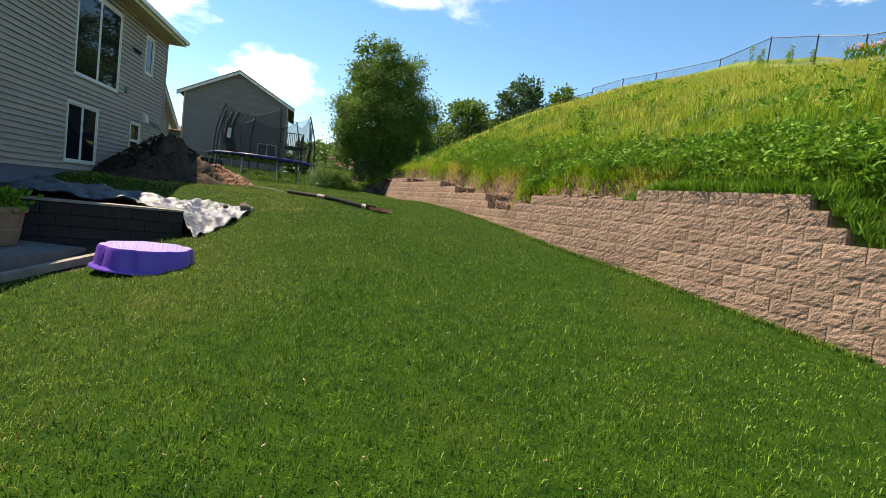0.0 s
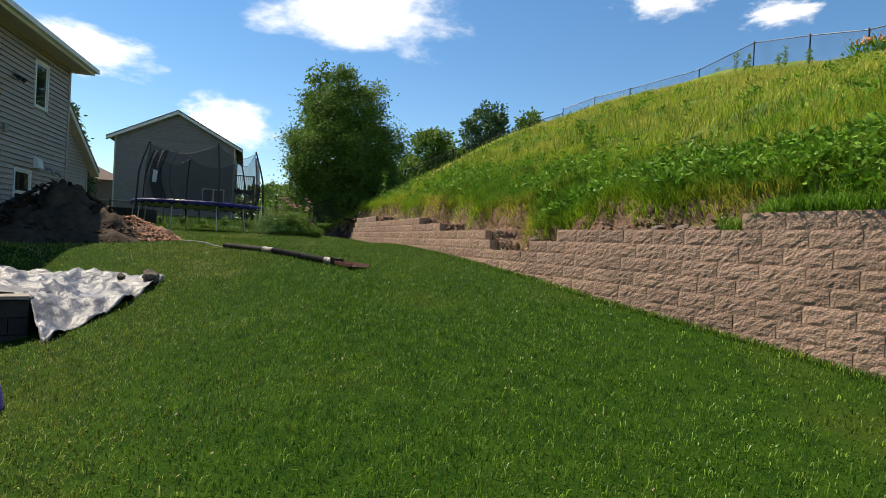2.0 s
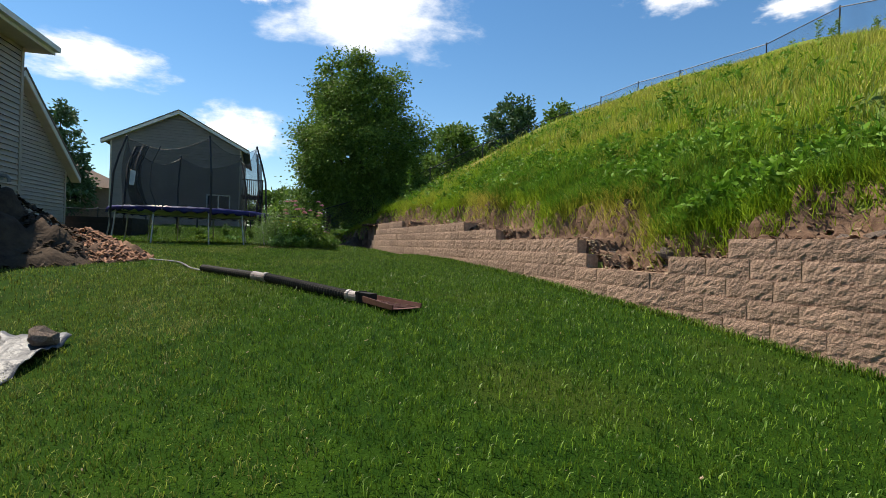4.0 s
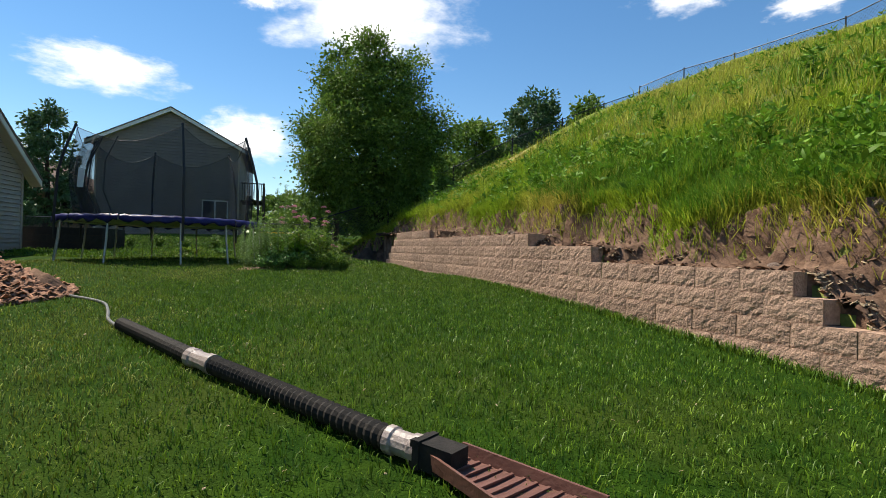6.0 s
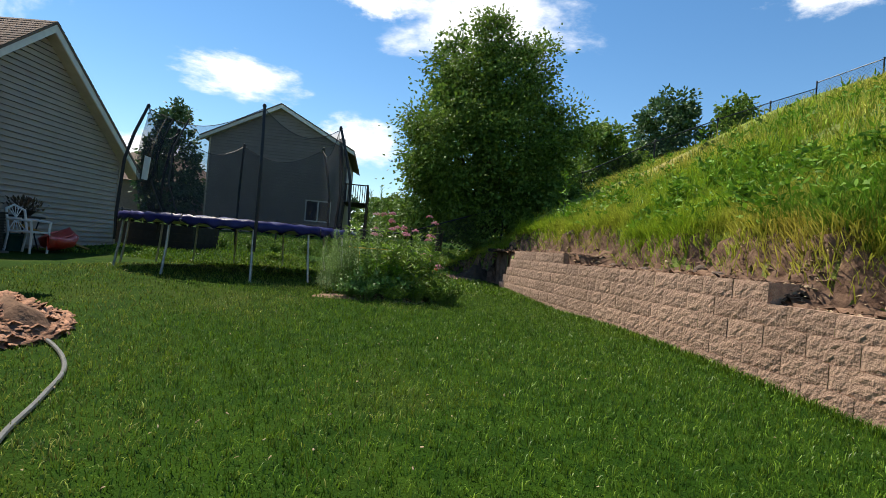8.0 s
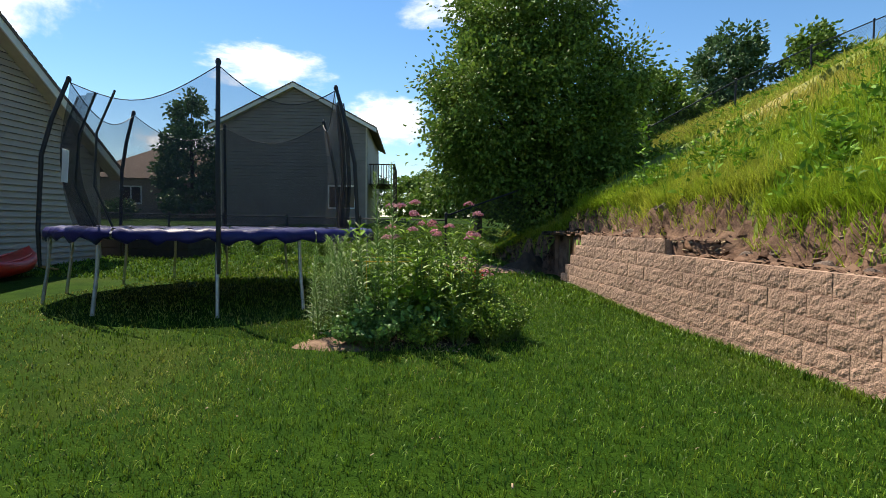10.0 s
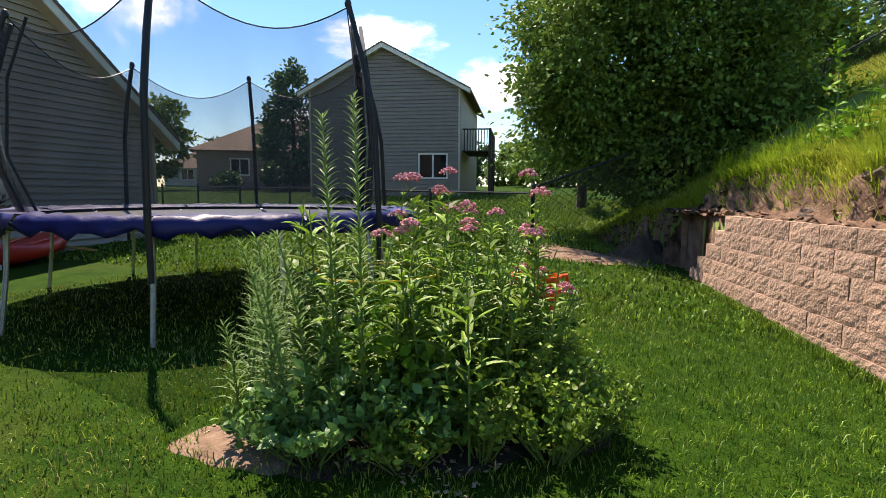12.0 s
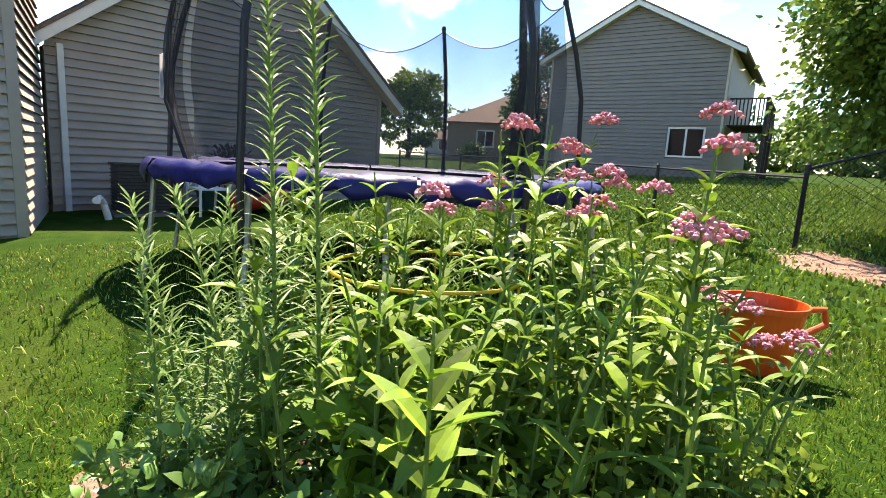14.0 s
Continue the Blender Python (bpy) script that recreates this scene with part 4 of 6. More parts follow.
notice = part("notice", Geo().prism(q, ring_at(-113, 0.006, 0) - Vector((TC.x, TC.y, 0))), PAPER, tramp, "white paper safety notice")

# ---- drain pipe, spreader tray and hose on the lawn ----
CORR = material("black_corrugated_plastic", (0.022, 0.02, 0.018), (0.035, 0.03, 0.026), 15, 0.75, 0.2, 60, spec=0.15)
COUP = material("weathered_clear_coupling", (0.36, 0.30, 0.27), (0.25, 0.2, 0.18), 18, 0.4, 0.3, 50)
TRAY = material("terracotta_plastic", (0.17, 0.075, 0.055), (0.13, 0.055, 0.04), 8, 0.6, 0.2, 60)
HOSE = material("grey_hose", (0.16, 0.165, 0.155), (0.12, 0.12, 0.115), 20, 0.5, 0.1, 60)


def curve_through(pts, n):
    """Points along a smooth curve through pts."""
    P = [Vector(p) for p in pts]
    P = [P[0] * 2 - P[1]] + P + [P[-1] * 2 - P[-2]]
    out = []
    for i in range(1, len(P) - 2):
        for k in range(n):
            t = k / n
            a, b, c, d = P[i - 1:i + 3]
            out.append(0.5 * ((2 * b) + (c - a) * t + (2 * a - 5 * b + 4 * c - d) * t * t + (3 * b - a - 3 * c + d) * t ** 3))
    return out + [P[-2]]


def on_ground(pts, lift):
    return [Vector((p[0], p[1], gz(p[0], p[1]) + lift)) for p in pts]


drain = thing("drain_pipe", (-2.7, 13.0, gz(-2.7, 13.0)), "black corrugated drain pipe with pale couplings lying on the lawn", "drain pipe")
for stretch, nn in (([(-4.1, 14.42), (-3.6, 13.88), (-3.0, 13.22)], 28), ([(-2.80, 13.03), (-2.3, 12.62), (-1.72, 12.13)], 36)):
    pts = curve_through(on_ground(stretch, 0.06), nn)
    part("pipe", Geo().tube(pts, [0.056 if i % 2 else 0.046 for i in range(len(pts))], 14), CORR, drain)
for a, b in (((-3.01, 13.23), (-2.79, 13.02)), ((-1.73, 12.14), (-1.60, 12.04))):
    p = on_ground([a, b], 0.06)
    part("coupling", Geo().tube([p[0], p[0].lerp(p[1], 0.2), p[0].lerp(p[1], 0.25), p[0].lerp(p[1], 0.75), p[0].lerp(p[1], 0.8), p[1]], [0.06, 0.06, 0.052, 0.052, 0.06, 0.06], 14), COUP, drain, "pale pipe coupling")
p = on_ground([(-1.61, 12.05), (-1.46, 11.93)], 0.06)
d = (p[1] - p[0]).normalized()
m = Matrix.Translation(p[0]) @ d.to_track_quat("Y", "Z").to_matrix().to_4x4()
part("adapter", Geo().box((-0.055, 0, -0.05), (0.055, 0.2, 0.055), m).box((-0.065, 0.02, -0.052), (0.065, 0.05, 0.062), m), CORR, drain, "square black downspout adapter")
splash = thing("splash_tray", (-1.3, 11.8, gz(-1.3, 11.8)), "reddish-brown ribbed plastic splash tray lying on the lawn", "splash tray")
m = Matrix.Translation((-1.5, 12.02, gz(-1.5, 12.02) + 0.02)) @ Vector((0.50, -0.58, -0.02)).to_track_quat("Y", "Z").to_matrix().to_4x4()
g = Geo()
prof = lambda t: 0.085 + 0.085 * t
NT = 14
L_T = 0.6
ptsT = []
for i in range(NT + 1):
    t = i / NT
    w = prof(t)
    rib = 0.004 if i % 2 else 0.0
    for sx, zz in ((-w - 0.012, 0.06 - 0.015 * t), (-w, 0.06 - 0.015 * t), (-w + 0.01, 0.008 + rib), (0, 0.004 + rib), (w - 0.01, 0.008 + rib), (w, 0.06 - 0.015 * t), (w + 0.012, 0.06 - 0.015 * t), (w + 0.008, 0.0), (-w - 0.008, 0.0)):
        ptsT.append(m @ Vector((sx, t * L_T, zz)))
g.add(ptsT, [(i * 9 + j, i * 9 + (j + 1) % 9, (i + 1) * 9 + (j + 1) % 9, (i + 1) * 9 + j) for i in range(NT) for j in range(9)])
part("tray", g, TRAY, splash)
for i in range(1, 12):
    t = i / 12
    w = prof(t) - 0.014
    part("rib", Geo().box((-w, t * L_T - 0.006, 0.008), (w, t * L_T + 0.006, 0.018), m), TRAY, splash)
hose = thing("hose", (-4.2, 14.5, gz(-4.2, 14.5)), "grey garden hose running to the drain pipe", "hose")
part("tube", Geo().tube(curve_through(on_ground([(-4.08, 14.4), (-4.45, 14.85), (-4.75, 15.35), (-5.1, 15.85), (-5.7, 16.35), (-6.5, 16.8)], 0.018), 10), 0.016, 8), HOSE, hose)


# ---- heaps of soil ----
def heap(name, x, y, rx, ry, h, mat, seed, label, rough=0.16):
    n, k, V = 26, 40, []
    g = Geo()
    for i in range(n + 1):
        t = i / n
        for j in range(k):
            a = 2 * math.pi * j / k
            px, py = x + rx * t * math.cos(a) * (1 + 0.12 * math.sin(3 * a + seed)), y + ry * t * math.sin(a) * (1 + 0.12 * math.cos(2 * a + seed))
            prof_ = (1 - t) ** 0.9 * (1 + 0.2 * math.sin(a * 2 + seed))
            nz_ = noise.noise(Vector((px * 2.4, py * 2.4, seed))) + 0.5 * noise.noise(Vector((px * 7, py * 7, seed)))
            g.v.append((px, py, gz(px, py) - 0.03 + h * prof_ * (1 + rough * nz_) + rough * 0.35 * nz_ * min(1, (1 - t) * 5)))
    for i in range(n):
        g.f += [(i * k + j, i * k + (j + 1) % k, (i + 1) * k + (j + 1) % k, (i + 1) * k + j) for j in range(k)]
    ob = part(name, g, mat, smooth=True)
    return tagged(ob, label, "soil heap")


heap("soil_heap", -8.1, 15.6, 1.8, 1.6, 1.15, DARK_DIRT, 3, "dark brown heap of dug soil against the house", 0.35)
heap("soil_mound", -3.35, 27.25, 0.6, 0.5, 0.45, DARK_DIRT, 5, "dark heap of soil slumped at the end of the block wall", 0.35)
heap("clay_heap", -6.9, 16.3, 1.0, 0.95, 0.45, DIRT, 7, "reddish-brown heap of clay lumps on the lawn", 0.4)


def on_heap(cx, cy, rx, ry, h):
    def where(rng, n):
        a, t = rng.uniform(0, 2 * np.pi, n), np.sqrt(rng.uniform(0, 1.1, n))
        x, y = cx + rx * t * np.cos(a), cy + ry * t * np.sin(a)
        return np.stack([x, y, ground_z(x, y) + h * np.clip(1 - t, 0, 1) ** 0.9 * (1 + 0.2 * np.sin(a * 2 + 7)) + 0.02], 1)
    return where


CLAY = material("clay_lumps", (0.36, 0.20, 0.13), (0.24, 0.13, 0.085), 9, 0.95, 0.6, 40, island=0.35, spec=0.15)
chips("clay_lumps", 2600, on_heap(-6.9, 16.3, 1.0, 0.95, 0.45), 0.06, CLAY, "reddish clay lumps on the heap", "clay lumps", 5)
chips("soil_lumps", 1500, on_heap(-8.1, 15.6, 1.8, 1.6, 1.1), 0.06, DARK_DIRT, "dark soil lumps on the heap", "soil", 6)


def patch(name, cx, cy, rx, ry, mat, label, category, lift=0.012, seed=1):
    g, k, n = Geo(), 36, 6
    for i in range(n + 1):
        t = i / n
        for j in range(k):
            a = 2 * math.pi * j / k
            w = 1 + 0.14 * math.sin(3 * a + seed) + 0.07 * math.sin(7 * a + 2 * seed)
            px, py = cx + rx * t * w * math.cos(a), cy + ry * t * w * math.sin(a)
            g.v.append((px, py, gz(px, py) + lift * (1 - t ** 4) - 0.006 * t + 0.012 * noise.noise(Vector((px * 9, py * 9, seed))) * (1 - t)))
    for i in range(n):
        g.f += [(i * k + j, i * k + (j + 1) % k, (i + 1) * k + (j + 1) % k, (i + 1) * k + j) for j in range(k)]
    return tagged(part(name, g, mat, smooth=True), label, category, kind="structure")


SAND = material("sandy_soil", (0.27, 0.18, 0.125), (0.18, 0.115, 0.08), 10, 0.95, 0.6, 50, fine=0.2, spec=0.1)
patch("bed_soil", BED[0], BED[1], 0.9, 0.88, DARK_DIRT, "dark soil of the planting bed", "soil", 0.012)
patch("sandy_patch", -4.62, 19.62, 0.34, 0.24, SAND, "pale sandy soil at the edge of the bed", "soil", 0.02, 3)
patch("sandy_patch", -3.4, 20.75, 0.2, 0.3, SAND, "pale sandy soil at the edge of the bed", "soil", 0.015, 5)
patch("washed_soil", -4.3, 26.6, 1.05, 0.65, SAND, "washed-out reddish soil at the end of the wall", "soil", 0.03, 2)



def on_wash(rng, n):
    a, t = rng.uniform(0, 2 * np.pi, n), np.sqrt(rng.uniform(0, 1.1, n))
    x, y = -4.3 + 1.05 * t * np.cos(a), 26.6 + 0.65 * t * np.sin(a)
    return np.stack([x, y, ground_z(x, y) + 0.03], 1)


def on_bed(rng, n):
    x, y = rng.uniform(-4.9, -3.5, n), rng.uniform(19.6, 21.0, n)
    return np.stack([x, y, ground_z(x, y) + 0.012], 1)


def on_lawn(rng, n):
    y = rng.uniform(1.0, 19.0, n)
    x = path_x(y) + rng.normal(0, 1.6, n)
    x = np.minimum(x, wall_x(y) - 0.1)
    return np.stack([x, y, ground_z(x, y) + 0.03], 1)


chips("grass_clippings", 600, on_lawn, 0.008, GRAVEL, "dry straw-coloured clippings scattered on the lawn", "clippings", 33)
chips("soil_crumbs", 900, on_wash, 0.012, SAND, "crumbs of reddish soil washed over the lawn", "soil", 28)
chips("bark_bits", 900, on_bed, 0.012, GRAVEL, "dry bits of bark and straw on the bed", "mulch", 29)

# ---- beside the house: pool, patio, planter, tarpaulin ----
PURPLE = material("purple_plastic", (0.16, 0.07, 0.47), (0.13, 0.055, 0.40), 5, 0.35, 0.1, 40, spec=0.5)
PURPLE_TOP = material("purple_plastic_base", (0.34, 0.24, 0.62), (0.28, 0.19, 0.55), 40, 0.4, 0.3, 90, spec=0.5)
TIMBER = material("weathered_timber", (0.30, 0.26, 0.21), (0.21, 0.18, 0.14), 7, 0.85, 0.5, 30)
CONC = material("concrete", (0.20, 0.185, 0.165), (0.15, 0.14, 0.125), 6, 0.9, 0.4, 50)
TARP = material("silver_blue_tarp", (0.15, 0.148, 0.155), (0.075, 0.075, 0.088), 3.5, 0.5, 1.0, 14, third=(0.035, 0.05, 0.095), third_scale=1.3, third_low=0.5)
PLANTER = material("tan_plastic_pot", (0.27, 0.17, 0.11), (0.22, 0.14, 0.09), 8, 0.6, 0.1, 40)
pool = thing("paddling_pool", (-3.76, 7.0, gz(-3.76, 7.0)), "purple plastic paddling pool lying upside down on the grass", "paddling pool")
pz = gz(-3.76, 7.0)


def scallop(r, z, amp=0.05, n=64):
    r *= 0.87
    return [Vector((-3.76 + (r + amp * abs(math.sin(4 * 2 * math.pi * k / n)) ** 0.6 - amp) * math.cos(2 * math.pi * k / n + 0.2), 7.0 + (r + amp * abs(math.sin(4 * 2 * math.pi * k / n)) ** 0.6 - amp) * math.sin(2 * math.pi * k / n + 0.2), pz + z)) for k in range(n)]


rings = [scallop(0.735, 0.0, 0.01), scallop(0.735, 0.022, 0.01), scallop(0.685, 0.028), scallop(0.672, 0.06), scallop(0.64, 0.26), scallop(0.615, 0.288)]
g = Geo().add([p for r in rings for p in r], [(i * 64 + j, i * 64 + (j + 1) % 64, (i + 1) * 64 + (j + 1) % 64, (i + 1) * 64 + j) for i in range(5) for j in range(64)])
part("wall", g, PURPLE, pool, smooth=True)
part("floor", Geo().add(rings[-1], [tuple(range(64))]), PURPLE_TOP, pool, "pale purple moulded pool floor")
g = Geo()
for iy in range(-8, 9):
    for ix in range(-8, 9):
        px, py = ix * 0.066 + (0.033 if iy % 2 else 0), iy * 0.066
        if math.hypot(px, py) < 0.45:
            c = Vector((-3.76 + px, 7.0 + py, pz + 0.289))
            g.add([c + Vector((-0.024, 0, 0)), c + Vector((0, -0.024, 0)), c + Vector((0.024, 0, 0)), c + Vector((0, 0.024, 0)), c + Vector((0, 0, 0.007))], [(0, 1, 4), (1, 2, 4), (2, 3, 4), (3, 0, 4)])
part("tread_pattern", g, PURPLE_TOP, pool)

slab = part("patio_slab", Geo().box((-7.6, 1.5, -0.4), (-5.15, 7.9, 0.06)), CONC)
tagged(slab, "grey concrete patio slab beside the house", "patio", kind="structure")
patch("garden_soil", -5.3, 8.2, 1.0, 1.6, DARK_DIRT, "dark bare soil beside the patio", "soil", 0.04, 4)
for k, (a, b) in enumerate((((-5.15, 5.1), (-4.55, 7.7)), ((-5.0, 3.0), (-5.15, 5.0)))):
    pa, pb = Vector((*a, gz(*a) + 0.05)), Vector((*b, gz(*b) + 0.05))
    d = pb - pa
    m = Matrix.Translation(pa) @ d.to_track_quat("Y", "Z").to_matrix().to_4x4()
    tagged(part("edging_board", Geo().box((-0.05, 0, -0.05), (0.05, d.length, 0.05), m), TIMBER), "weathered timber edging board on bare soil", "edging", "edging boards")

planter_wall = thing("planter_wall", (-5.0, 8.8, 0.1), "dark timber-topped retaining wall of a raised bed", "planter wall", kind="structure")
pa, pb = Vector((-6.6, 7.9, 0)), Vector((-4.45, 9.3, 0))
d = pb - pa
m = Matrix.Translation(pa) @ d.to_track_quat("Y", "Z").to_matrix().to_4x4()
WALLDARK = material("dark_block", (0.04, 0.033, 0.03), (0.028, 0.023, 0.021), 8, 0.95, 0.5, 40, objrand=0.2)
for r in range(4):
    s = 0.0
    while s < d.length - 0.05:
        e = min(d.length, s + (0.4 if (r % 2 == 0 or s > 0) else 0.2))
        part("block", Geo().box((0, s + 0.004, -0.05 + r * 0.18), (0.22, e - 0.004, 0.12 + r * 0.18), m), WALLDARK, planter_wall)
        s = e
part("cap", Geo().box((-0.02, 0, 0.675), (0.25, d.length, 0.71), m), TIMBER, planter_wall)
side = Matrix.Translation(pb) @ Vector((-0.55, 1.6, 0)).to_track_quat("Y", "Z").to_matrix().to_4x4()
part("return_wall", Geo().box((-0.22, 0, -0.1), (0, 1.7, 0.66), side), WALLDARK, planter_wall)
g = Geo()
bed_pts = [Vector((-6.7, 8.1, 0.6)), Vector((-4.6, 9.4, 0.6)), Vector((-5.0, 11.0, 0.75)), Vector((-7.9, 12.0, 0.85)), Vector((-8.3, 9.5, 0.75))]
g.prism(bed_pts, (0, 0, -0.75))
tagged(part("bed_fill", g, DARK_DIRT), "dark soil fill of the raised bed", "soil", kind="structure")

# tarpaulin: draped over the bed and down on the lawn
nu, nv = 92, 44
edge_a = curve_through([(-8.0, 10.6, 0.93), (-6.6, 10.9, 0.88), (-5.4, 11.2, 0.82), (-3.85, 11.15, gz(-3.85, 11.15) + 0.03)], 31)
edge_b = curve_through([(-7.2, 8.9, 0.78), (-6.0, 9.0, 0.74), (-4.75, 9.45, 0.68), (-3.95, 8.75, gz(-3.95, 8.75) + 0.03)], 31)
g = Geo()
for i in range(nu + 1):
    a_, b_ = edge_a[round(i / nu * (len(edge_a) - 1))], edge_b[round(i / nu * (len(edge_b) - 1))]
    for j in range(nv + 1):
        p = a_.lerp(b_, j / nv)
        fold = 0.12 * noise.noise(Vector((p.x * 2.1, p.y * 3.2, 1))) + 0.07 * abs(noise.noise(Vector((p.x * 4.5 + p.y, p.y * 5.5, 4)))) + 0.03 * noise.noise(Vector((p.x * 11, p.y * 13, 2))) - 0.015
        low = gz(p.x, p.y) + 0.015
        if p.x < -4.7:
            low = 0.70
        g.v.append((p.x, p.y, max(low, p.z + fold)))
g.f += [(i * (nv + 1) + j, i * (nv + 1) + j + 1, (i + 1) * (nv + 1) + j + 1, (i + 1) * (nv + 1) + j) for i in range(nu) for j in range(nv)]
tarp = part("tarpaulin", g, TARP, smooth=True)
sol = tarp.modifiers.new("thickness", "SOLIDIFY")
sol.thickness = 0.006
tagged(tarp, "crumpled silver and blue tarpaulin over a raised bed and grass", "tarpaulin")
for x, y, s in ((-3.98, 11.0, 0.11), (-4.4, 11.05, 0.06)):
    ob = new("stone", rocks[2])
    ob.matrix_basis = pose(x, y, gz(x, y) + 0.12, 10, 5, 40) @ Matrix.Scale(s, 4)
    tagged(ob, "grey stone weighing down the tarpaulin", "stone")

pot = thing("planter_pot", (-5.95, 7.25, 0.06), "large ribbed tan planter pot with leafy plants on the patio", "planter")
part("pot", Geo().lathe((-5.95, 7.25, 0.06), [(0.22, 0), (0.24, 0.02), (0.27, 0.2), (0.275, 0.22), (0.27, 0.24), (0.30, 0.46), (0.335, 0.47), (0.335, 0.54), (0.30, 0.54), (0.28, 0.48), (0.01, 0.47)], 28), PLANTER, pot, smooth=False)
lr = np.random.default_rng(3)
P = np.stack([lr.normal(-5.95, 0.13, 260), lr.normal(7.25, 0.13, 260), lr.uniform(0.52, 0.78, 260)], 1)
N = P - np.array([-5.95, 7.25, 0.42]) + lr.normal(0, 0.1, P.shape)
V, F = leaf_cloud(P, N, lr.uniform(0.08, 0.15, 260), lr.uniform(0.02, 0.045, 260), lr)
ob = new("leaves", big_mesh("leaves", V - np.array([-5.95, 7.25, 0.06]), F, WEED))
ob.parent = pot

# house fittings
FIX = material("grey_fixture", (0.28, 0.27, 0.25), (0.22, 0.21, 0.2), 10, 0.5)
flood = thing("flood_light", wall_point(fr1, LEN1 - 2.95, 4.95, 0.03), "dark twin flood light on the house wall", "wall lamp")
part("base", bar(Geo(), fr1, LEN1 - 3.02, LEN1 - 2.88, 4.92, 5.06, 0.024, 0.06), FIX, flood)
for ds in (-0.1, 0.1):
    c = wall_point(fr1, LEN1 - 2.95 + ds, 4.95, 0.07)
    part("lamp_head", Geo().tube([c, c + fr1[2] * 0.09 + Vector((0, 0, -0.06)), c + fr1[2] * 0.13 + Vector((0, 0, -0.09))], [0.03, 0.055, 0.06], 10), BLACK, flood)
vent = thing("dryer_vent", wall_point(fr1, LEN1 - 1.75, 2.95, 0.03), "white dryer vent hood on the house wall", "vent")
part("hood", Geo().prism([wall_point(fr1, LEN1 - 1.9, 2.9, 0.024), wall_point(fr1, LEN1 - 1.9, 3.2, 0.024), wall_point(fr1, LEN1 - 1.9, 3.12, 0.13), wall_point(fr1, LEN1 - 1.9, 2.9, 0.16)], fr1[1] * 0.25), TRIM, vent)
for s, z in ((LEN1 - 1.2, 2.95), (LEN1 - 0.75, 2.9)):
    v2 = thing("exhaust_pipe", wall_point(fr1, s, z, 0.03), "dark exhaust pipe elbow on the house wall", "pipe")
    c = wall_point(fr1, s, z, 0.02)
    part("plate", bar(Geo(), fr1, s - 0.09, s + 0.09, z - 0.09, z + 0.09, 0.023, 0.04), FIX, v2)
    part("elbow", Geo().tube([c, c + fr1[2] * 0.12, c + fr1[2] * 0.17 + Vector((0, 0, -0.06)), c + fr1[2] * 0.17 + Vector((0, 0, -0.13))], 0.04, 10), FIX, v2)
meter = thing("outlet_box", wall_point(fr1, LEN1 - 3.3, 3.6, 0.03), "small grey outlet box on the house wall", "outlet")
part("box", bar(Geo(), fr1, LEN1 - 3.38, LEN1 - 3.24, 3.55, 3.75, 0.024, 0.09), FIX, meter)
ds_ = thing("downspout", wall_point(frw, 0.35, 1.6, 0.03), "white downspout in the corner of the house", "downspout")
part("pipe", bar(Geo(), frw, 0.14, 0.22, 1.45, 3.9, 0.026, 0.09), TRIM, ds_)


# ---- planting bed ----
STEM = material("green_stem", (0.10, 0.17, 0.03), (0.13, 0.2, 0.05), 8, 0.6)
MILK_LEAF = material("milkweed_leaf", (0.10, 0.20, 0.02), (0.21, 0.325, 0.033), 6, 0.5, island=0.55, translucent=0.25, spec=0.2)
SPIKE_LEAF = material("spike_leaf", (0.12, 0.23, 0.05), (0.20, 0.31, 0.09), 6, 0.45, island=0.3, translucent=0.3, spec=0.3)
MINT_LEAF = material("mint_leaf", (0.10, 0.21, 0.045), (0.16, 0.28, 0.07), 6, 0.42, island=0.45, translucent=0.2, spec=0.35)
LIME_LEAF = material("lime_leaf", (0.11, 0.20, 0.022), (0.24, 0.33, 0.04), 6, 0.5, island=0.5, translucent=0.22, spec=0.25)
PINK = material("pink_floret", (0.58, 0.18, 0.24), (0.72, 0.37, 0.41), 40, 0.6, island=0.3, translucent=0.3)
ORANGE = material("orange_plastic", (0.75, 0.10, 0.012), (0.62, 0.08, 0.01), 6, 0.35, 0.1, 30, spec=0.5)
prn = random.Random(77)


def long_leaf(g, root, way, length, width, droop, fold=0.35, n=5):
    """A pointed leaf that bends down along its length, with a raised fold along the midrib."""
    way = Vector(way).normalized()
    side = way.cross(Vector((0, 0, 1)))
    side = side.normalized() if side.length > 0.01 else Vector((1, 0, 0))
    base, vs, fs = Vector(root), [], []
    p, d = base.copy(), way.copy()
    for i in range(n + 1):
        t = i / n
        w = width * math.sin(math.pi * min(1, 0.08 + 0.92 * t)) ** 0.8 * (1 - 0.35 * t) if i < n else 0.001
        up = side.cross(d).normalized()
        vs += [p - side * w + up * w * fold, p - up * 0.001, p + side * w + up * w * fold]
        p = p + d * (length / n)
        d = (d + Vector((0, 0, -droop / n))).normalized()
    for i in range(n):
        a = i * 3
        fs += [(a, a + 1, a + 4, a + 3), (a + 1, a + 2, a + 5, a + 4)]
    return g.add(vs, fs)


def curved_stem(at, height, lean, n=6):
    a = prn.uniform(0, 6.28)
    d = Vector((math.cos(a), math.sin(a), 0)) * lean * height
    return [Vector(at) + Vector((0, 0, height * i / n)) + d * (i / n) ** 2 for i in range(n + 1)]


def along(pts, t):
    f = t * (len(pts) - 1)
    i = min(int(f), len(pts) - 2)
    return pts[i].lerp(pts[i + 1], f - i)


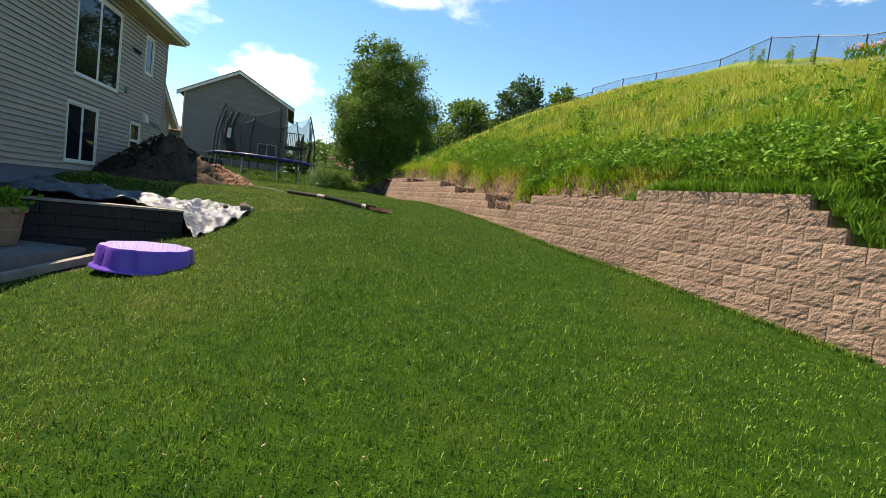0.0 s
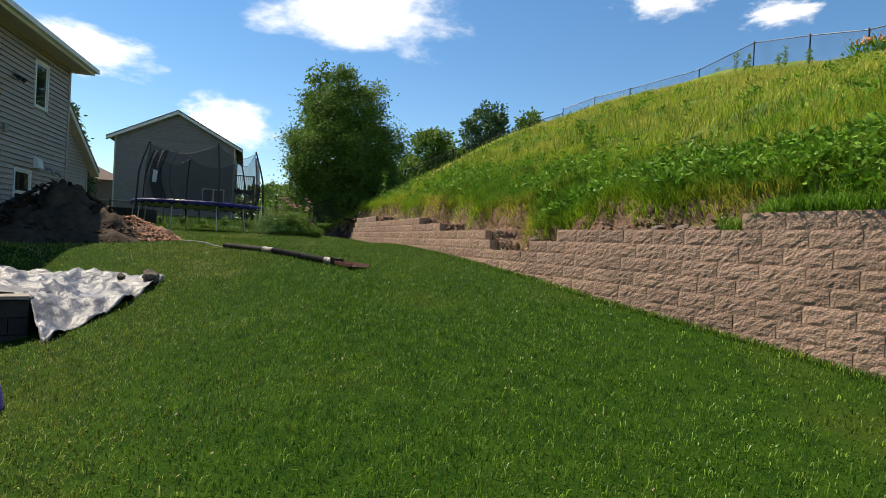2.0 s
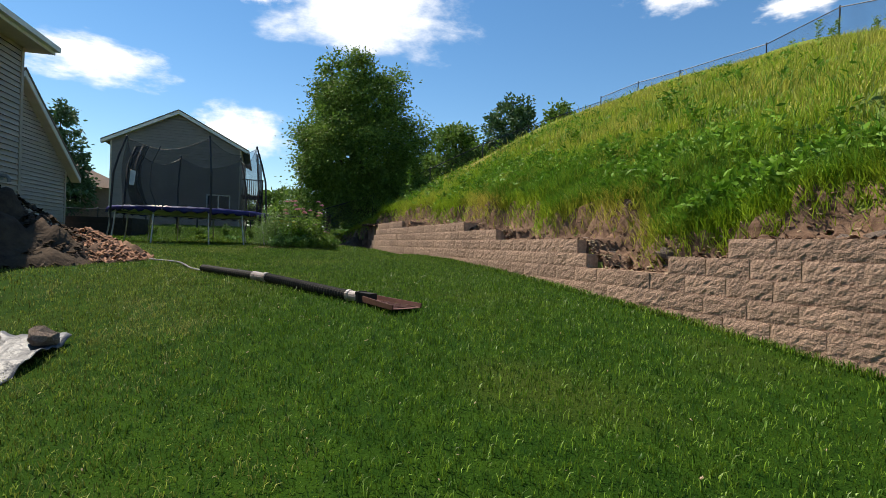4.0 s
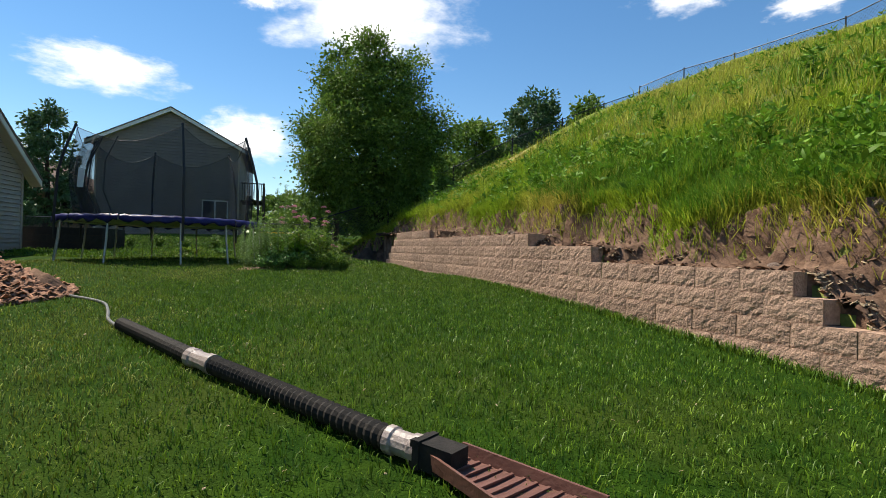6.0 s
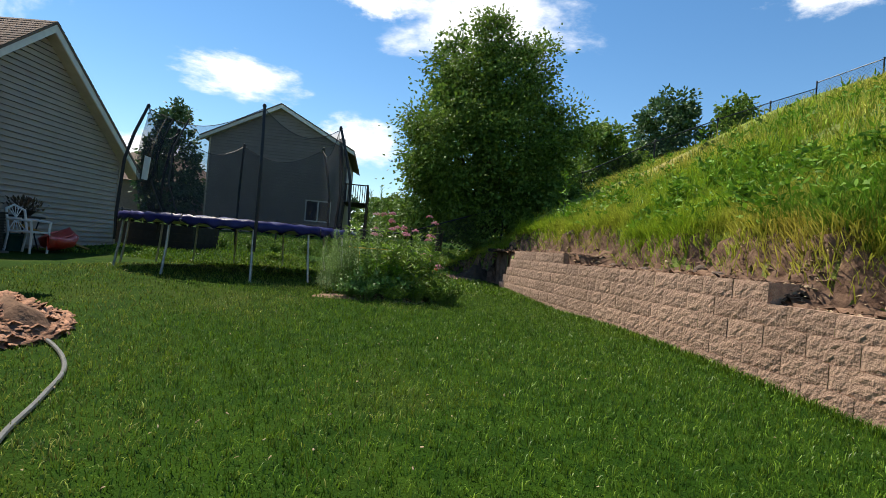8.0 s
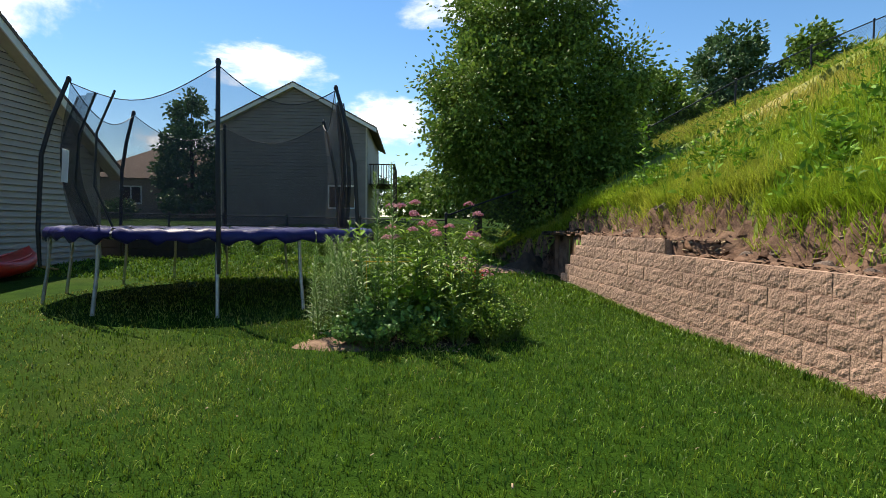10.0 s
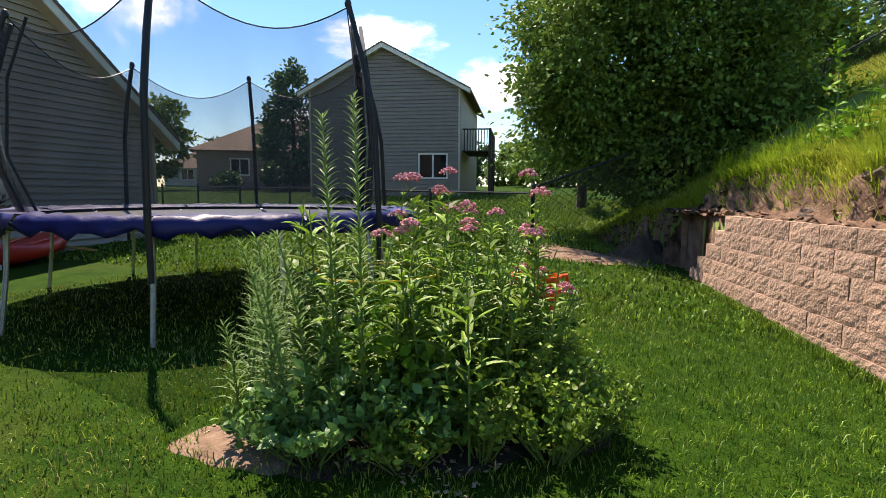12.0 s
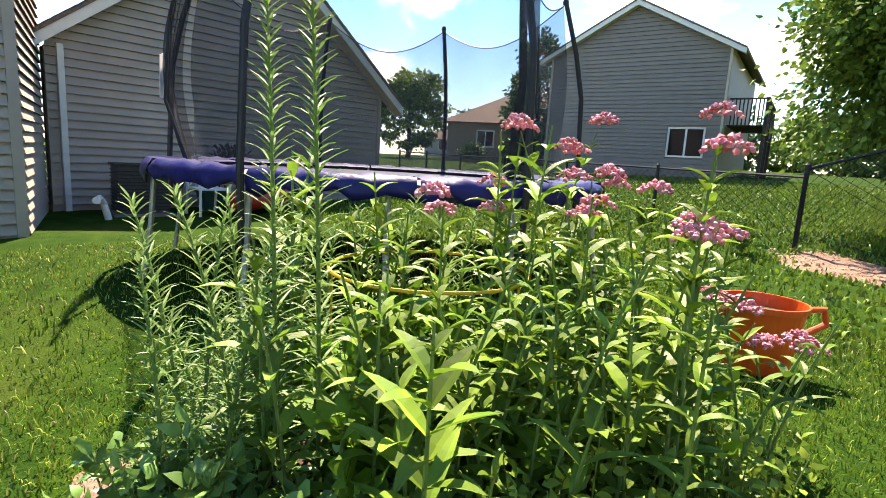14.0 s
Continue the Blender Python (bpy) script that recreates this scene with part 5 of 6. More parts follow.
def umbel(g, c, r):
    """A domed head of many small star flowers."""
    for k in range(48):
        a, u = prn.uniform(0, 6.28), math.sqrt(prn.uniform(0, 1))
        p = c + Vector((r * u * math.cos(a), r * u * math.sin(a), r * 0.55 * (1 - u * u) + prn.uniform(-0.006, 0.006)))
        s = prn.uniform(0.007, 0.012)
        n = (p - c + Vector((0, 0, 0.02))).normalized()
        x = n.orthogonal().normalized()
        y = n.cross(x)
        b = prn.uniform(0, 6.28)
        ring = [p + (x * math.cos(b + q * 1.2566) + y * math.sin(b + q * 1.2566)) * s for q in range(5)]
        g.add(ring + [p + n * s * 0.9, p - n * s * 0.9], [(q, (q + 1) % 5, 5) for q in range(5)] + [((q + 1) % 5, q, 6) for q in range(5)])


def milkweed(x, y, h, heads, leaf=0.13, lean=0.12, wide=0.021, sag=(0.5, 1.3), pitch=0.075):
    at = Vector((x, y, gz(x, y)))
    t = thing("milkweed", at, "tall green milkweed with pointed leaves and pink flower heads" if heads else "tall green milkweed with pointed leaves, not in flower", "plant", "milkweeds in the bed")
    pts = curved_stem(at, h, lean)
    part("stem", Geo().tube(pts, [0.006, 0.006, 0.0055, 0.005, 0.0045, 0.004, 0.003], 5), STEM, t)
    g, n, a = Geo(), int(h / pitch), prn.uniform(0, 3)
    for k in range(2, n):
        f = k / n
        p = along(pts, f)
        a += 1.571 + prn.uniform(-0.2, 0.2)
        for q in (0, 3.1416):
            b = a + q + prn.uniform(-0.3, 0.3)
            L = leaf * (0.6 + 0.6 * math.sin(math.pi * min(0.95, f))) * prn.uniform(0.8, 1.2) * (0.6 if f > 0.93 else 1)
            long_leaf(g, p, (math.cos(b), math.sin(b), 0.35 + 0.6 * f), L, wide * prn.uniform(0.8, 1.2) * (1.0 if f < 0.9 else 0.7), prn.uniform(*sag))
    part("leaves", g, MILK_LEAF, t)
    for k in range(heads):
        tip = pts[-1] + Vector((prn.uniform(-0.05, 0.05), prn.uniform(-0.05, 0.05), prn.uniform(0.0, 0.05)))
        head = Geo()
        umbel(head, tip, prn.uniform(0.048, 0.07))
        part("flower_head", head, PINK, t, "domed pink flower head")


def spike_plant(x, y, h, lean=0.08, leaf=0.13):
    at = Vector((x, y, gz(x, y)))
    t = thing("blazing_star", at, "upright blazing star stalk with narrow bristling leaves", "plant", "blazing stars in the bed")
    pts = curved_stem(at, h, lean, 8)
    part("stem", Geo().tube(pts, [0.007, 0.007, 0.0065, 0.006, 0.006, 0.0055, 0.005, 0.004, 0.002], 5), STEM, t)
    g, n, a = Geo(), int(h * 150), 0.0
    for k in range(int(n * 0.12), n):
        f = k / n
        a += 2.4
        p = along(pts, f)
        L = leaf * (1.15 - 0.75 * f) * prn.uniform(0.8, 1.15)
        rise = 0.25 + 0.9 * f
        long_leaf(g, p, (math.cos(a), math.sin(a), rise), L, 0.0055, prn.uniform(0.3, 0.9), 0.2, 3)
    part("leaves", g, SPIKE_LEAF, t)


def low_bush(name, x, y, r, h, n, leaf, mat, label, blooms=0):
    z0 = gz(x, y)
    rng = np.random.default_rng(int(abs(x * 1000 + y * 77)))
    t = thing(name, (x, y, z0), label, "plant")
    g = Geo()
    ends = []
    for k in range(max(8, n // 28)):
        a, u = rng.uniform(0, 6.28), math.sqrt(rng.uniform(0, 1))
        e = Vector((x + r * u * math.cos(a), y + r * u * math.sin(a), z0 + h * rng.uniform(0.55, 1.0) * (1 - 0.4 * u * u)))
        ends.append(e)
        g.tube([(x + 0.25 * (e.x - x), y + 0.25 * (e.y - y), z0 - 0.02), (x + 0.7 * (e.x - x), y + 0.7 * (e.y - y), z0 + (e.z - z0) * 0.5), e], [0.004, 0.003, 0.0015], 4)
    part("stem", g, STEM, t)
    per = n // len(ends)
    P, N = [], []
    for e in ends:
        for k in range(per):
            f = rng.uniform(0.25, 1.02)
            q = Vector((x, y, z0)).lerp(e, f) + Vector((rng.normal(0, 0.018), rng.normal(0, 0.018), 0))
            P.append(q)
            N.append((rng.normal(0, 1), rng.normal(0, 1), 0.35 + abs(rng.normal(0, 0.3))))
    P, N = np.array(P), np.array(N)
    V, F = leaf_cloud(P, N, leaf * rng.uniform(0.6, 1.3, len(P)), leaf * 0.3 * rng.uniform(0.7, 1.2, len(P)), rng)
    ob = new("leaves", big_mesh("leaves", V - np.array((x, y, z0)), F, mat))
    ob.parent = t


# milkweeds over the middle and the far side of the bed, blazing stars towards the trampoline
for k in range(46):
    a, u = prn.uniform(0, 6.28), math.sqrt(prn.uniform(0, 1))
    x, y = -4.16 + 0.72 * u * math.cos(a), BED[1] + 0.12 + 0.72 * u * math.sin(a)
    back = (x + 4.3) * 0.75 + (y - BED[1]) * 0.65
    front = y < 20.15 or (x > -4.0 and y < 20.5)
    h = (0.62 + prn.uniform(0, 0.16)) if front else (0.78 + 0.34 * prn.uniform(0, 1) ** 1.5 + 0.16 * back)
    milkweed(x, y, h, 1 if (not front and back > -0.05 and prn.random() < 0.6) else 0)
for x, y, h, n in ((-3.95, 21.15, 1.0, 2), (-3.8, 21.3, 0.85, 2), (-3.72, 21.45, 0.62, 2), (-3.62, 21.6, 0.45, 2), (-4.5, 21.15, 1.22, 2), (-4.3, 21.1, 1.2, 2), (-4.15, 21.0, 1.1, 2), (-4.62, 21.0, 1.18, 1), (-3.7, 21.75, 0.4, 2), (-3.85, 21.6, 0.5, 1)):
    milkweed(x, y, h, n, lean=0.22)
for k in range(40):
    a, u = prn.uniform(0, 6.28), math.sqrt(prn.uniform(0, 1))
    x, y = -3.85 + 0.5 * u * math.cos(a), 20.6 + 0.6 * u * math.sin(a)
    milkweed(x, y, prn.uniform(0.5, 0.9), 0, 0.085, 0.2, 0.013)
milkweed(-3.62, 19.86, 0.80, 0, 0.16, 0.05, 0.024, (0.3, 1.2), 0.05)
milkweed(-3.74, 19.93, 0.66, 0, 0.15, 0.08, 0.023, (0.4, 1.4), 0.055)
milkweed(-3.83, 20.12, 0.66, 0, 0.16, 0.06, 0.025, (0.5, 1.4), 0.055)
milkweed(-4.0, 20.0, 0.78, 0, 0.16, 0.08, 0.025, (0.5, 1.5), 0.055)
milkweed(-4.25, 19.82, 0.84, 0, 0.15, 0.05, 0.024)
milkweed(-4.5, 20.0, 1.05, 0, 0.14, 0.05, 0.024)
milkweed(-4.72, 20.1, 1.08, 0, 0.15, 0.05, 0.024)
milkweed(-4.1, 20.6, 1.18, 0, 0.15, 0.05, 0.022)
for x, y, h in ((-4.2, 19.95, 1.55), (-4.3, 19.87, 1.47), (-4.95, 20.25, 0.88), (-5.02, 20.05, 0.78), (-4.9, 19.95, 0.72), (-5.08, 20.4, 0.74), (-4.85, 20.1, 0.95), (-4.78, 20.5, 0.9), (-4.95, 20.6, 0.82), (-4.68, 20.05, 0.76), (-4.7, 19.85, 0.55), (-4.85, 19.8, 0.5),
                (-5.1, 20.2, 0.62), (-4.6, 20.75, 0.85), (-4.75, 20.9, 0.8), (-5.0, 20.8, 0.75), (-3.85, 21.5, 0.95), (-4.55, 19.95, 0.66), (-4.35, 19.6, 0.78), (-4.47, 19.68, 0.92), (-4.58, 19.75, 0.86), (-4.4, 19.8, 0.95), (-4.65, 19.9, 0.9), (-4.3, 19.72, 0.7)):
    spike_plant(x, y, h, 0.16 if h < 1.2 else 0.03)
low_bush("mint_bush", -4.25, 19.62, 0.30, 0.42, 900, 0.055, MINT_LEAF, "low bushy mint with small toothed leaves")
low_bush("mint_bush", -4.48, 19.55, 0.22, 0.3, 500, 0.05, MINT_LEAF, "low bushy mint with small toothed leaves")
low_bush("tansy_bush", -3.58, 20.3, 0.38, 0.52, 2600, 0.04, LIME_LEAF, "feathery lime-green bush with tiny yellow buds")
for x, y, r, h, n in ((-3.32, 20.1, 0.26, 0.4, 1500), (-3.22, 20.4, 0.25, 0.42, 1400), (-3.6, 19.95, 0.24, 0.36, 1200), (-3.85, 19.72, 0.22, 0.28, 900)):
    low_bush("tansy_bush", x, y, r, h, n, 0.036, LIME_LEAF, "feathery lime-green bush with tiny yellow buds")
low_bush("mint_bush", -3.9, 19.9, 0.3, 0.42, 900, 0.06, MINT_LEAF, "low bushy mint with small toothed leaves")
low_bush("tansy_bush", -3.45, 20.75, 0.32, 0.5, 1800, 0.035, LIME_LEAF, "feathery lime-green bush with tiny yellow buds")
for x, y, r, h in ((-4.2, 20.2, 0.5, 0.6), (-4.6, 20.6, 0.5, 0.62), (-4.0, 20.8, 0.5, 0.62), (-4.4, 21.0, 0.45, 0.6), (-3.95, 20.45, 0.4, 0.55)):
    low_bush("leafy_undergrowth", x, y, r, h, 900, 0.085, WEED, "dense leafy undergrowth among the taller plants")
hoop = thing("plant_hoop", (-4.45, 20.5, gz(-4.45, 20.5)), "thin yellow wire plant support hoop", "plant support")
YELLOW = material("yellow_plastic", (0.70, 0.42, 0.02), (0.6, 0.36, 0.02), 9, 0.4)
part("ring", Geo().tube([(-4.45 + 0.36 * math.cos(a / 10), 20.5 + 0.36 * math.sin(a / 10), gz(-4.45, 20.5) + 0.66) for a in range(0, 64)], 0.006, 6), YELLOW, hoop)
for a in (0.3, 2.4, 4.5):
    part("leg", Geo().tube([(-4.45 + 0.36 * math.cos(a), 20.5 + 0.36 * math.sin(a), gz(-4.45, 20.5) - 0.03), (-4.45 + 0.36 * math.cos(a), 20.5 + 0.36 * math.sin(a), gz(-4.45, 20.5) + 0.66)], 0.004, 5), YELLOW, hoop)

# orange bucket pot on the grass
bx, by = -4.05, 22.6
bz = gz(bx, by)
bucket = thing("bucket", (bx, by, bz), "bright orange plastic bucket with a side handle standing on grass", "bucket")
part("body", Geo().lathe((bx, by, bz), [(0.17, 0.0), (0.175, 0.01), (0.22, 0.36), (0.235, 0.365), (0.235, 0.395), (0.222, 0.395), (0.17, 0.05), (0.01, 0.045)], 32), ORANGE, bucket, smooth=False)
u = Vector((0.77, 0.63, 0))
part("handle", Geo().tube([Vector((bx, by, bz)) + u * 0.225 + Vector((0, 0, 0.36)), Vector((bx, by, bz)) + u * 0.32 + Vector((0, 0, 0.375)), Vector((bx, by, bz)) + u * 0.34 + Vector((0, 0, 0.29)), Vector((bx, by, bz)) + u * 0.21 + Vector((0, 0, 0.2))], 0.02, 10), ORANGE, bucket)
part("dark_patch", Geo().lathe((bx, by, bz), [(0.16, 0.30), (0.2, 0.31), (0.2, 0.32), (0.01, 0.34)], 20), DARK_DIRT, bucket, "dark potting soil")

# ---- by the garage wing ----
WHITE_P = material("white_resin", (0.72, 0.72, 0.70), (0.64, 0.64, 0.62), 8, 0.5)
RED_P = material("red_plastic", (0.55, 0.03, 0.02), (0.45, 0.025, 0.018), 8, 0.4)


def garden_chair(x, y, deg):
    z = gz(x, y)
    ch = thing("garden_chair", (x, y, z), "white resin garden chair with a lattice back", "chair")
    m = pose(x, y, z, 0, 0, deg)
    part("seat", Geo().box((-0.24, -0.23, 0.40), (0.24, 0.23, 0.43), m), WHITE_P, ch)
    for sx in (-0.23, 0.23):
        part("front_leg", Geo().tube([m @ Vector((sx, -0.22, 0)), m @ Vector((sx, -0.23, 0.42)), m @ Vector((sx * 1.15, -0.22, 0.62))], 0.022, 8), WHITE_P, ch)
        part("back_leg", Geo().tube([m @ Vector((sx, 0.27, 0)), m @ Vector((sx, 0.21, 0.42)), m @ Vector((sx, 0.29, 0.85))], 0.022, 8), WHITE_P, ch)
        part("armrest", Geo().tube([m @ Vector((sx * 1.15, -0.24, 0.62)), m @ Vector((sx * 1.18, 0.05, 0.65)), m @ Vector((sx * 1.05, 0.25, 0.64))], 0.024, 8), WHITE_P, ch)
    part("top_rail", Geo().tube([m @ Vector((-0.23, 0.29, 0.83)), m @ Vector((0, 0.32, 0.92)), m @ Vector((0.23, 0.29, 0.83))], 0.022, 8), WHITE_P, ch)
    for k in range(5):
        q = -0.2 + 0.1 * k
        part("lattice_bar", Geo().tube([m @ Vector((q, 0.225, 0.44)), m @ Vector((-q * 0.9, 0.3, 0.86 + 0.03 * (1 - abs(q) * 4)))], 0.008, 5), WHITE_P, ch)


garden_chair(-11.75, 21.75, 100)


def boat(name, x, y, length, mat, deg, tilt, label):
    z = gz(x, y)
    t = thing(name, (x, y, z), label, "kayak")
    m = pose(x, y, z + 0.14, tilt, 0, deg)
    g, n = Geo(), 12
    for i in range(n + 1):
        u = i / n * 2 - 1
        w = 0.32 * (1 - abs(u) ** 2.4) + 0.012
        rise = 0.10 * abs(u) ** 2
        for sx, zz in ((-w, 0.16), (-w * 0.8, 0.0), (0, -0.08), (w * 0.8, 0.0), (w, 0.16), (w * 0.6, 0.21), (0, 0.23), (-w * 0.6, 0.21)):
            g.v.append(m @ Vector((sx, u * length / 2, zz + rise)))
    g.f += [(i * 8 + j, i * 8 + (j + 1) % 8, (i + 1) * 8 + (j + 1) % 8, (i + 1) * 8 + j) for i in range(n) for j in range(8)] + [tuple(range(8)), tuple(range(n * 8, n * 8 + 8))]
    part("hull", g, mat, t, smooth=True)
    part("rim", Geo().tube([m @ Vector((0.2 * math.cos(a), 0.5 * length * 0.8 * math.sin(a), 0.235)) for a in np.linspace(0, 6.2832, 22)], 0.02, 6), mat, t)


boat("sled", -12.0, 22.7, 1.7, RED_P, 33, 6, "red plastic sled lying on the grass by the wing")
plank = thing("plank", (-12.25, 22.75, gz(-12.25, 22.75)), "yellow-brown wooden plank leaning across a red sled", "plank")
pa, pb = Vector((-12.05, 21.75, gz(-12.05, 21.75) + 0.55)), Vector((-12.35, 23.85, gz(-12.35, 23.85) + 0.05))
d = pb - pa
part("board", Geo().box((-0.045, 0, -0.02), (0.045, d.length, 0.02), Matrix.Translation(pa) @ d.to_track_quat("Y", "Z").to_matrix().to_4x4()), material("yellow_timber", (0.42, 0.25, 0.07), (0.32, 0.19, 0.055), 9, 0.7, 0.3, 40), plank)
TEAL = material("teal_plastic", (0.01, 0.09, 0.085), (0.008, 0.07, 0.065), 8, 0.45)
tub = thing("tub", (-12.35, 21.95, gz(-12.35, 21.95)), "dark teal plastic tub standing by the wing", "tub")
part("body", Geo().lathe((-12.35, 21.95, gz(-12.35, 21.95)), [(0.17, 0), (0.18, 0.01), (0.23, 0.32), (0.25, 0.325), (0.25, 0.35), (0.22, 0.35), (0.17, 0.04), (0.01, 0.035)], 24), TEAL, tub)
tx, ty = -12.55, 22.35
tzz = gz(tx, ty)
table = thing("patio_table", (tx, ty, tzz), "dark round metal patio table by the house wing", "table")
part("top", Geo().lathe((tx, ty, tzz), [(0.01, 0.69), (0.36, 0.69), (0.38, 0.7), (0.38, 0.72), (0.36, 0.73), (0.01, 0.73)], 28), BLACK, table)
for k in range(4):
    c, q = math.cos(0.8 + 1.571 * k), math.sin(0.8 + 1.571 * k)
    part("leg", Geo().tube([(tx + 0.3 * c, ty + 0.3 * q, tzz - 0.02), (tx + 0.2 * c, ty + 0.2 * q, tzz + 0.35), (tx + 0.28 * c, ty + 0.28 * q, tzz + 0.69)], 0.014, 6), BLACK, table)
bowl = thing("plant_bowl", (tx, ty, tzz + 0.73), "shallow dark bowl of withered brown plants on a table", "planter")
part("bowl", Geo().lathe((tx, ty, tzz + 0.73), [(0.12, 0), (0.2, 0.1), (0.21, 0.12), (0.19, 0.12), (0.01, 0.09)], 20), WALLDARK, bowl)
lr2 = np.random.default_rng(6)
P = np.stack([lr2.normal(tx, 0.12, 220), lr2.normal(ty, 0.12, 220), tzz + 0.82 + lr2.uniform(0, 0.24, 220)], 1)
V, F = leaf_cloud(P, P - np.array([tx, ty, tzz + 0.7]) + lr2.normal(0, 0.1, P.shape), lr2.uniform(0.06, 0.13, 220), lr2.uniform(0.012, 0.025, 220), lr2)
ob = new("leaves", big_mesh("leaves", V - np.array([tx, ty, tzz + 0.73]), F, material("withered_leaf", (0.12, 0.075, 0.04), (0.07, 0.05, 0.03), 6, 0.7, island=0.4)))
ob.parent = bowl
AC = thing("air_conditioner", (-12.0, 20.85, gz(-12, 20.85)), "dark grey air conditioning unit beside the house wall", "air conditioner")
az = gz(-12, 20.85)
part("body", Geo().box((-12.33, 20.52, az + 0.04), (-11.67, 21.18, az + 0.72)), material("dark_grey_steel", (0.05, 0.055, 0.06), (0.04, 0.045, 0.05), 12, 0.5), AC)
for k in range(12):
    z = az + 0.09 + k * 0.05
    part("grille_bar", Geo().box((-12.345, 20.505, z), (-11.655, 21.195, z + 0.016)), BLACK, AC)
part("top_plate", Geo().box((-12.36, 20.49, az + 0.72), (-11.64, 21.21, az + 0.75)), BLACK, AC)
part("base_pad", Geo().box((-12.4, 20.45, az - 0.1), (-11.6, 21.25, az + 0.04)), CONC, AC)
bxp = thing("raised_planter", (-12.9, 26.9, gz(-12.9, 26.9)), "dark timber raised planter box beside the house", "planter")
zz = gz(-12.9, 26.9)
for r in range(3):
    part("board", Geo().box((-14.1, 26.3, zz - 0.05 + r * 0.23), (-11.4, 26.36, zz + 0.17 + r * 0.23)), WALLDARK, bxp)
    part("board", Geo().box((-11.4, 26.3, zz - 0.05 + r * 0.23), (-11.34, 27.5, zz + 0.17 + r * 0.23)), WALLDARK, bxp)
part("soil", Geo().box((-14.1, 26.36, zz - 0.05), (-11.4, 27.5, zz + 0.55)), DARK_DIRT, bxp)
pv = thing("drain_elbow", (-11.0, 20.35, gz(-11, 20.35)), "white plastic drain pipe lying by the house wall", "pipe")
part("pipe", Geo().tube([(-10.7, 20.15, az + 0.32), (-11.3, 20.25, az + 0.3), (-11.36, 20.3, az + 0.22), (-11.36, 20.35, az)], 0.045, 10), WHITE_P, pv)

# ---- chain-link fences ----
LINK = see_through("chain_link", (0.02, 0.02, 0.02), 0.13)


def fence(points, height, zf, label, spacing=2.4):
    P = [Vector((x, y, 0)) for x, y in points]
    posts = []
    for a, b in zip(P, P[1:]):
        n = max(1, round((b - a).length / spacing))
        posts += [a.lerp(b, k / n) for k in range(n)]
    posts.append(P[-1])
    t = thing("chain_link_fence", (posts[0].x, posts[0].y, zf(posts[0].x, posts[0].y)), label, "fence")
    tops = []
    for p in posts:
        z = zf(p.x, p.y)
        part("post", Geo().tube([(p.x, p.y, z - 0.2), (p.x, p.y, z + height)], 0.03, 8), BLACK, t)
        part("post_cap", Geo().lathe((p.x, p.y, z + height), [(0.034, 0), (0.036, 0.02), (0.012, 0.05)], 8), BLACK, t)
        tops.append(Vector((p.x, p.y, z + height - 0.03)))
    for a, b in zip(tops, tops[1:]):
        part("top_rail", Geo().tube([a, b], 0.02, 6), BLACK, t)
        g, low = Geo(), Vector((0, 0, -height + 0.08))
        part("mesh", g.add([a, b, b + low, a + low], [(0, 1, 2, 3)]), LINK, t)
        g = Geo()
        L = (b - a).length
        n = max(6, int(L / 0.14))
        for k in range(n):
            for s in (1, -1):
                p = a.lerp(b, k / n)
                run = min(1.0, (k + 8) / n) if s > 0 else max(0.0, (k - 8) / n)
                frac = abs(run - k / n) * n / 8
                q = a.lerp(b, run) + low * frac
                d = (q - p)
                if d.length > 0.05:
                    w = Vector((0, 0, 0.004))
                    o = Vector((-(b - a).y, (b - a).x, 0)).normalized() * 0.003
                    g.add([p - w, p + w, q + w, q - w, p + o, q + o], [(0, 1, 2, 3), (1, 4, 5, 2), (4, 0, 3, 5)])
        tagged(part("woven_wire", g, BLACK, t), "woven black fence wire", kind="stuff")
    return t


def either(x, y):
    return max(gz(x, y), float(hill_z(x, y)) if x > float(wall_x(y)) + 0.2 else -9)


fence([(-18.5, 30.0), (-12.0, 28.6), (-5.24, 27.0)], 0.95, gz, "black chain-link fence across the back of the lawn")
crest = [(9.62, 37.3), (12.5, 33.6), (14.34, 29.46), (15.1, 26.3), (15.32, 23.2), (16.0, 18.5), (17.2, 13.5), (18.8, 8.5), (20.4, 4.0)]
fence([(-5.24, 27.0), (-0.5, 30.3), (4.6, 33.7), crest[0]], 1.05, either, "black chain-link fence climbing the grassy slope", 2.6)
fence(crest, 1.3, either, "black chain-link fence along the crest of the slope", 3.1)

# shrubs along the back fence and on the slope
for k, (x, y, h) in enumerate(((-11.2, 27.6, 0.55), (-10.2, 27.4, 0.6), (-9.3, 27.2, 0.5), (-8.2, 27.0, 0.65), (-7.2, 26.8, 0.7), (-6.3, 26.6, 0.75), (-5.6, 26.2, 0.6))):
    low_bush("young_shrub", x, y, 0.2, h, 260, 0.07, LEAF_TREE, "young green shrub along the fence")
low_bush("flowering_clump", -8.6, 26.2, 0.5, 0.22, 500, 0.06, LIME_LEAF, "low pale flowering clump near the fence")
low_bush("flowering_clump", -7.7, 26.0, 0.4, 0.2, 400, 0.06, MINT_LEAF, "low pale flowering clump near the fence")
wr = random.Random(9)
CREST = material("tall_weed_leaf", (0.13, 0.22, 0.03), (0.2, 0.28, 0.05), 3, 0.5, island=0.3, translucent=0.3, spec=0.2)


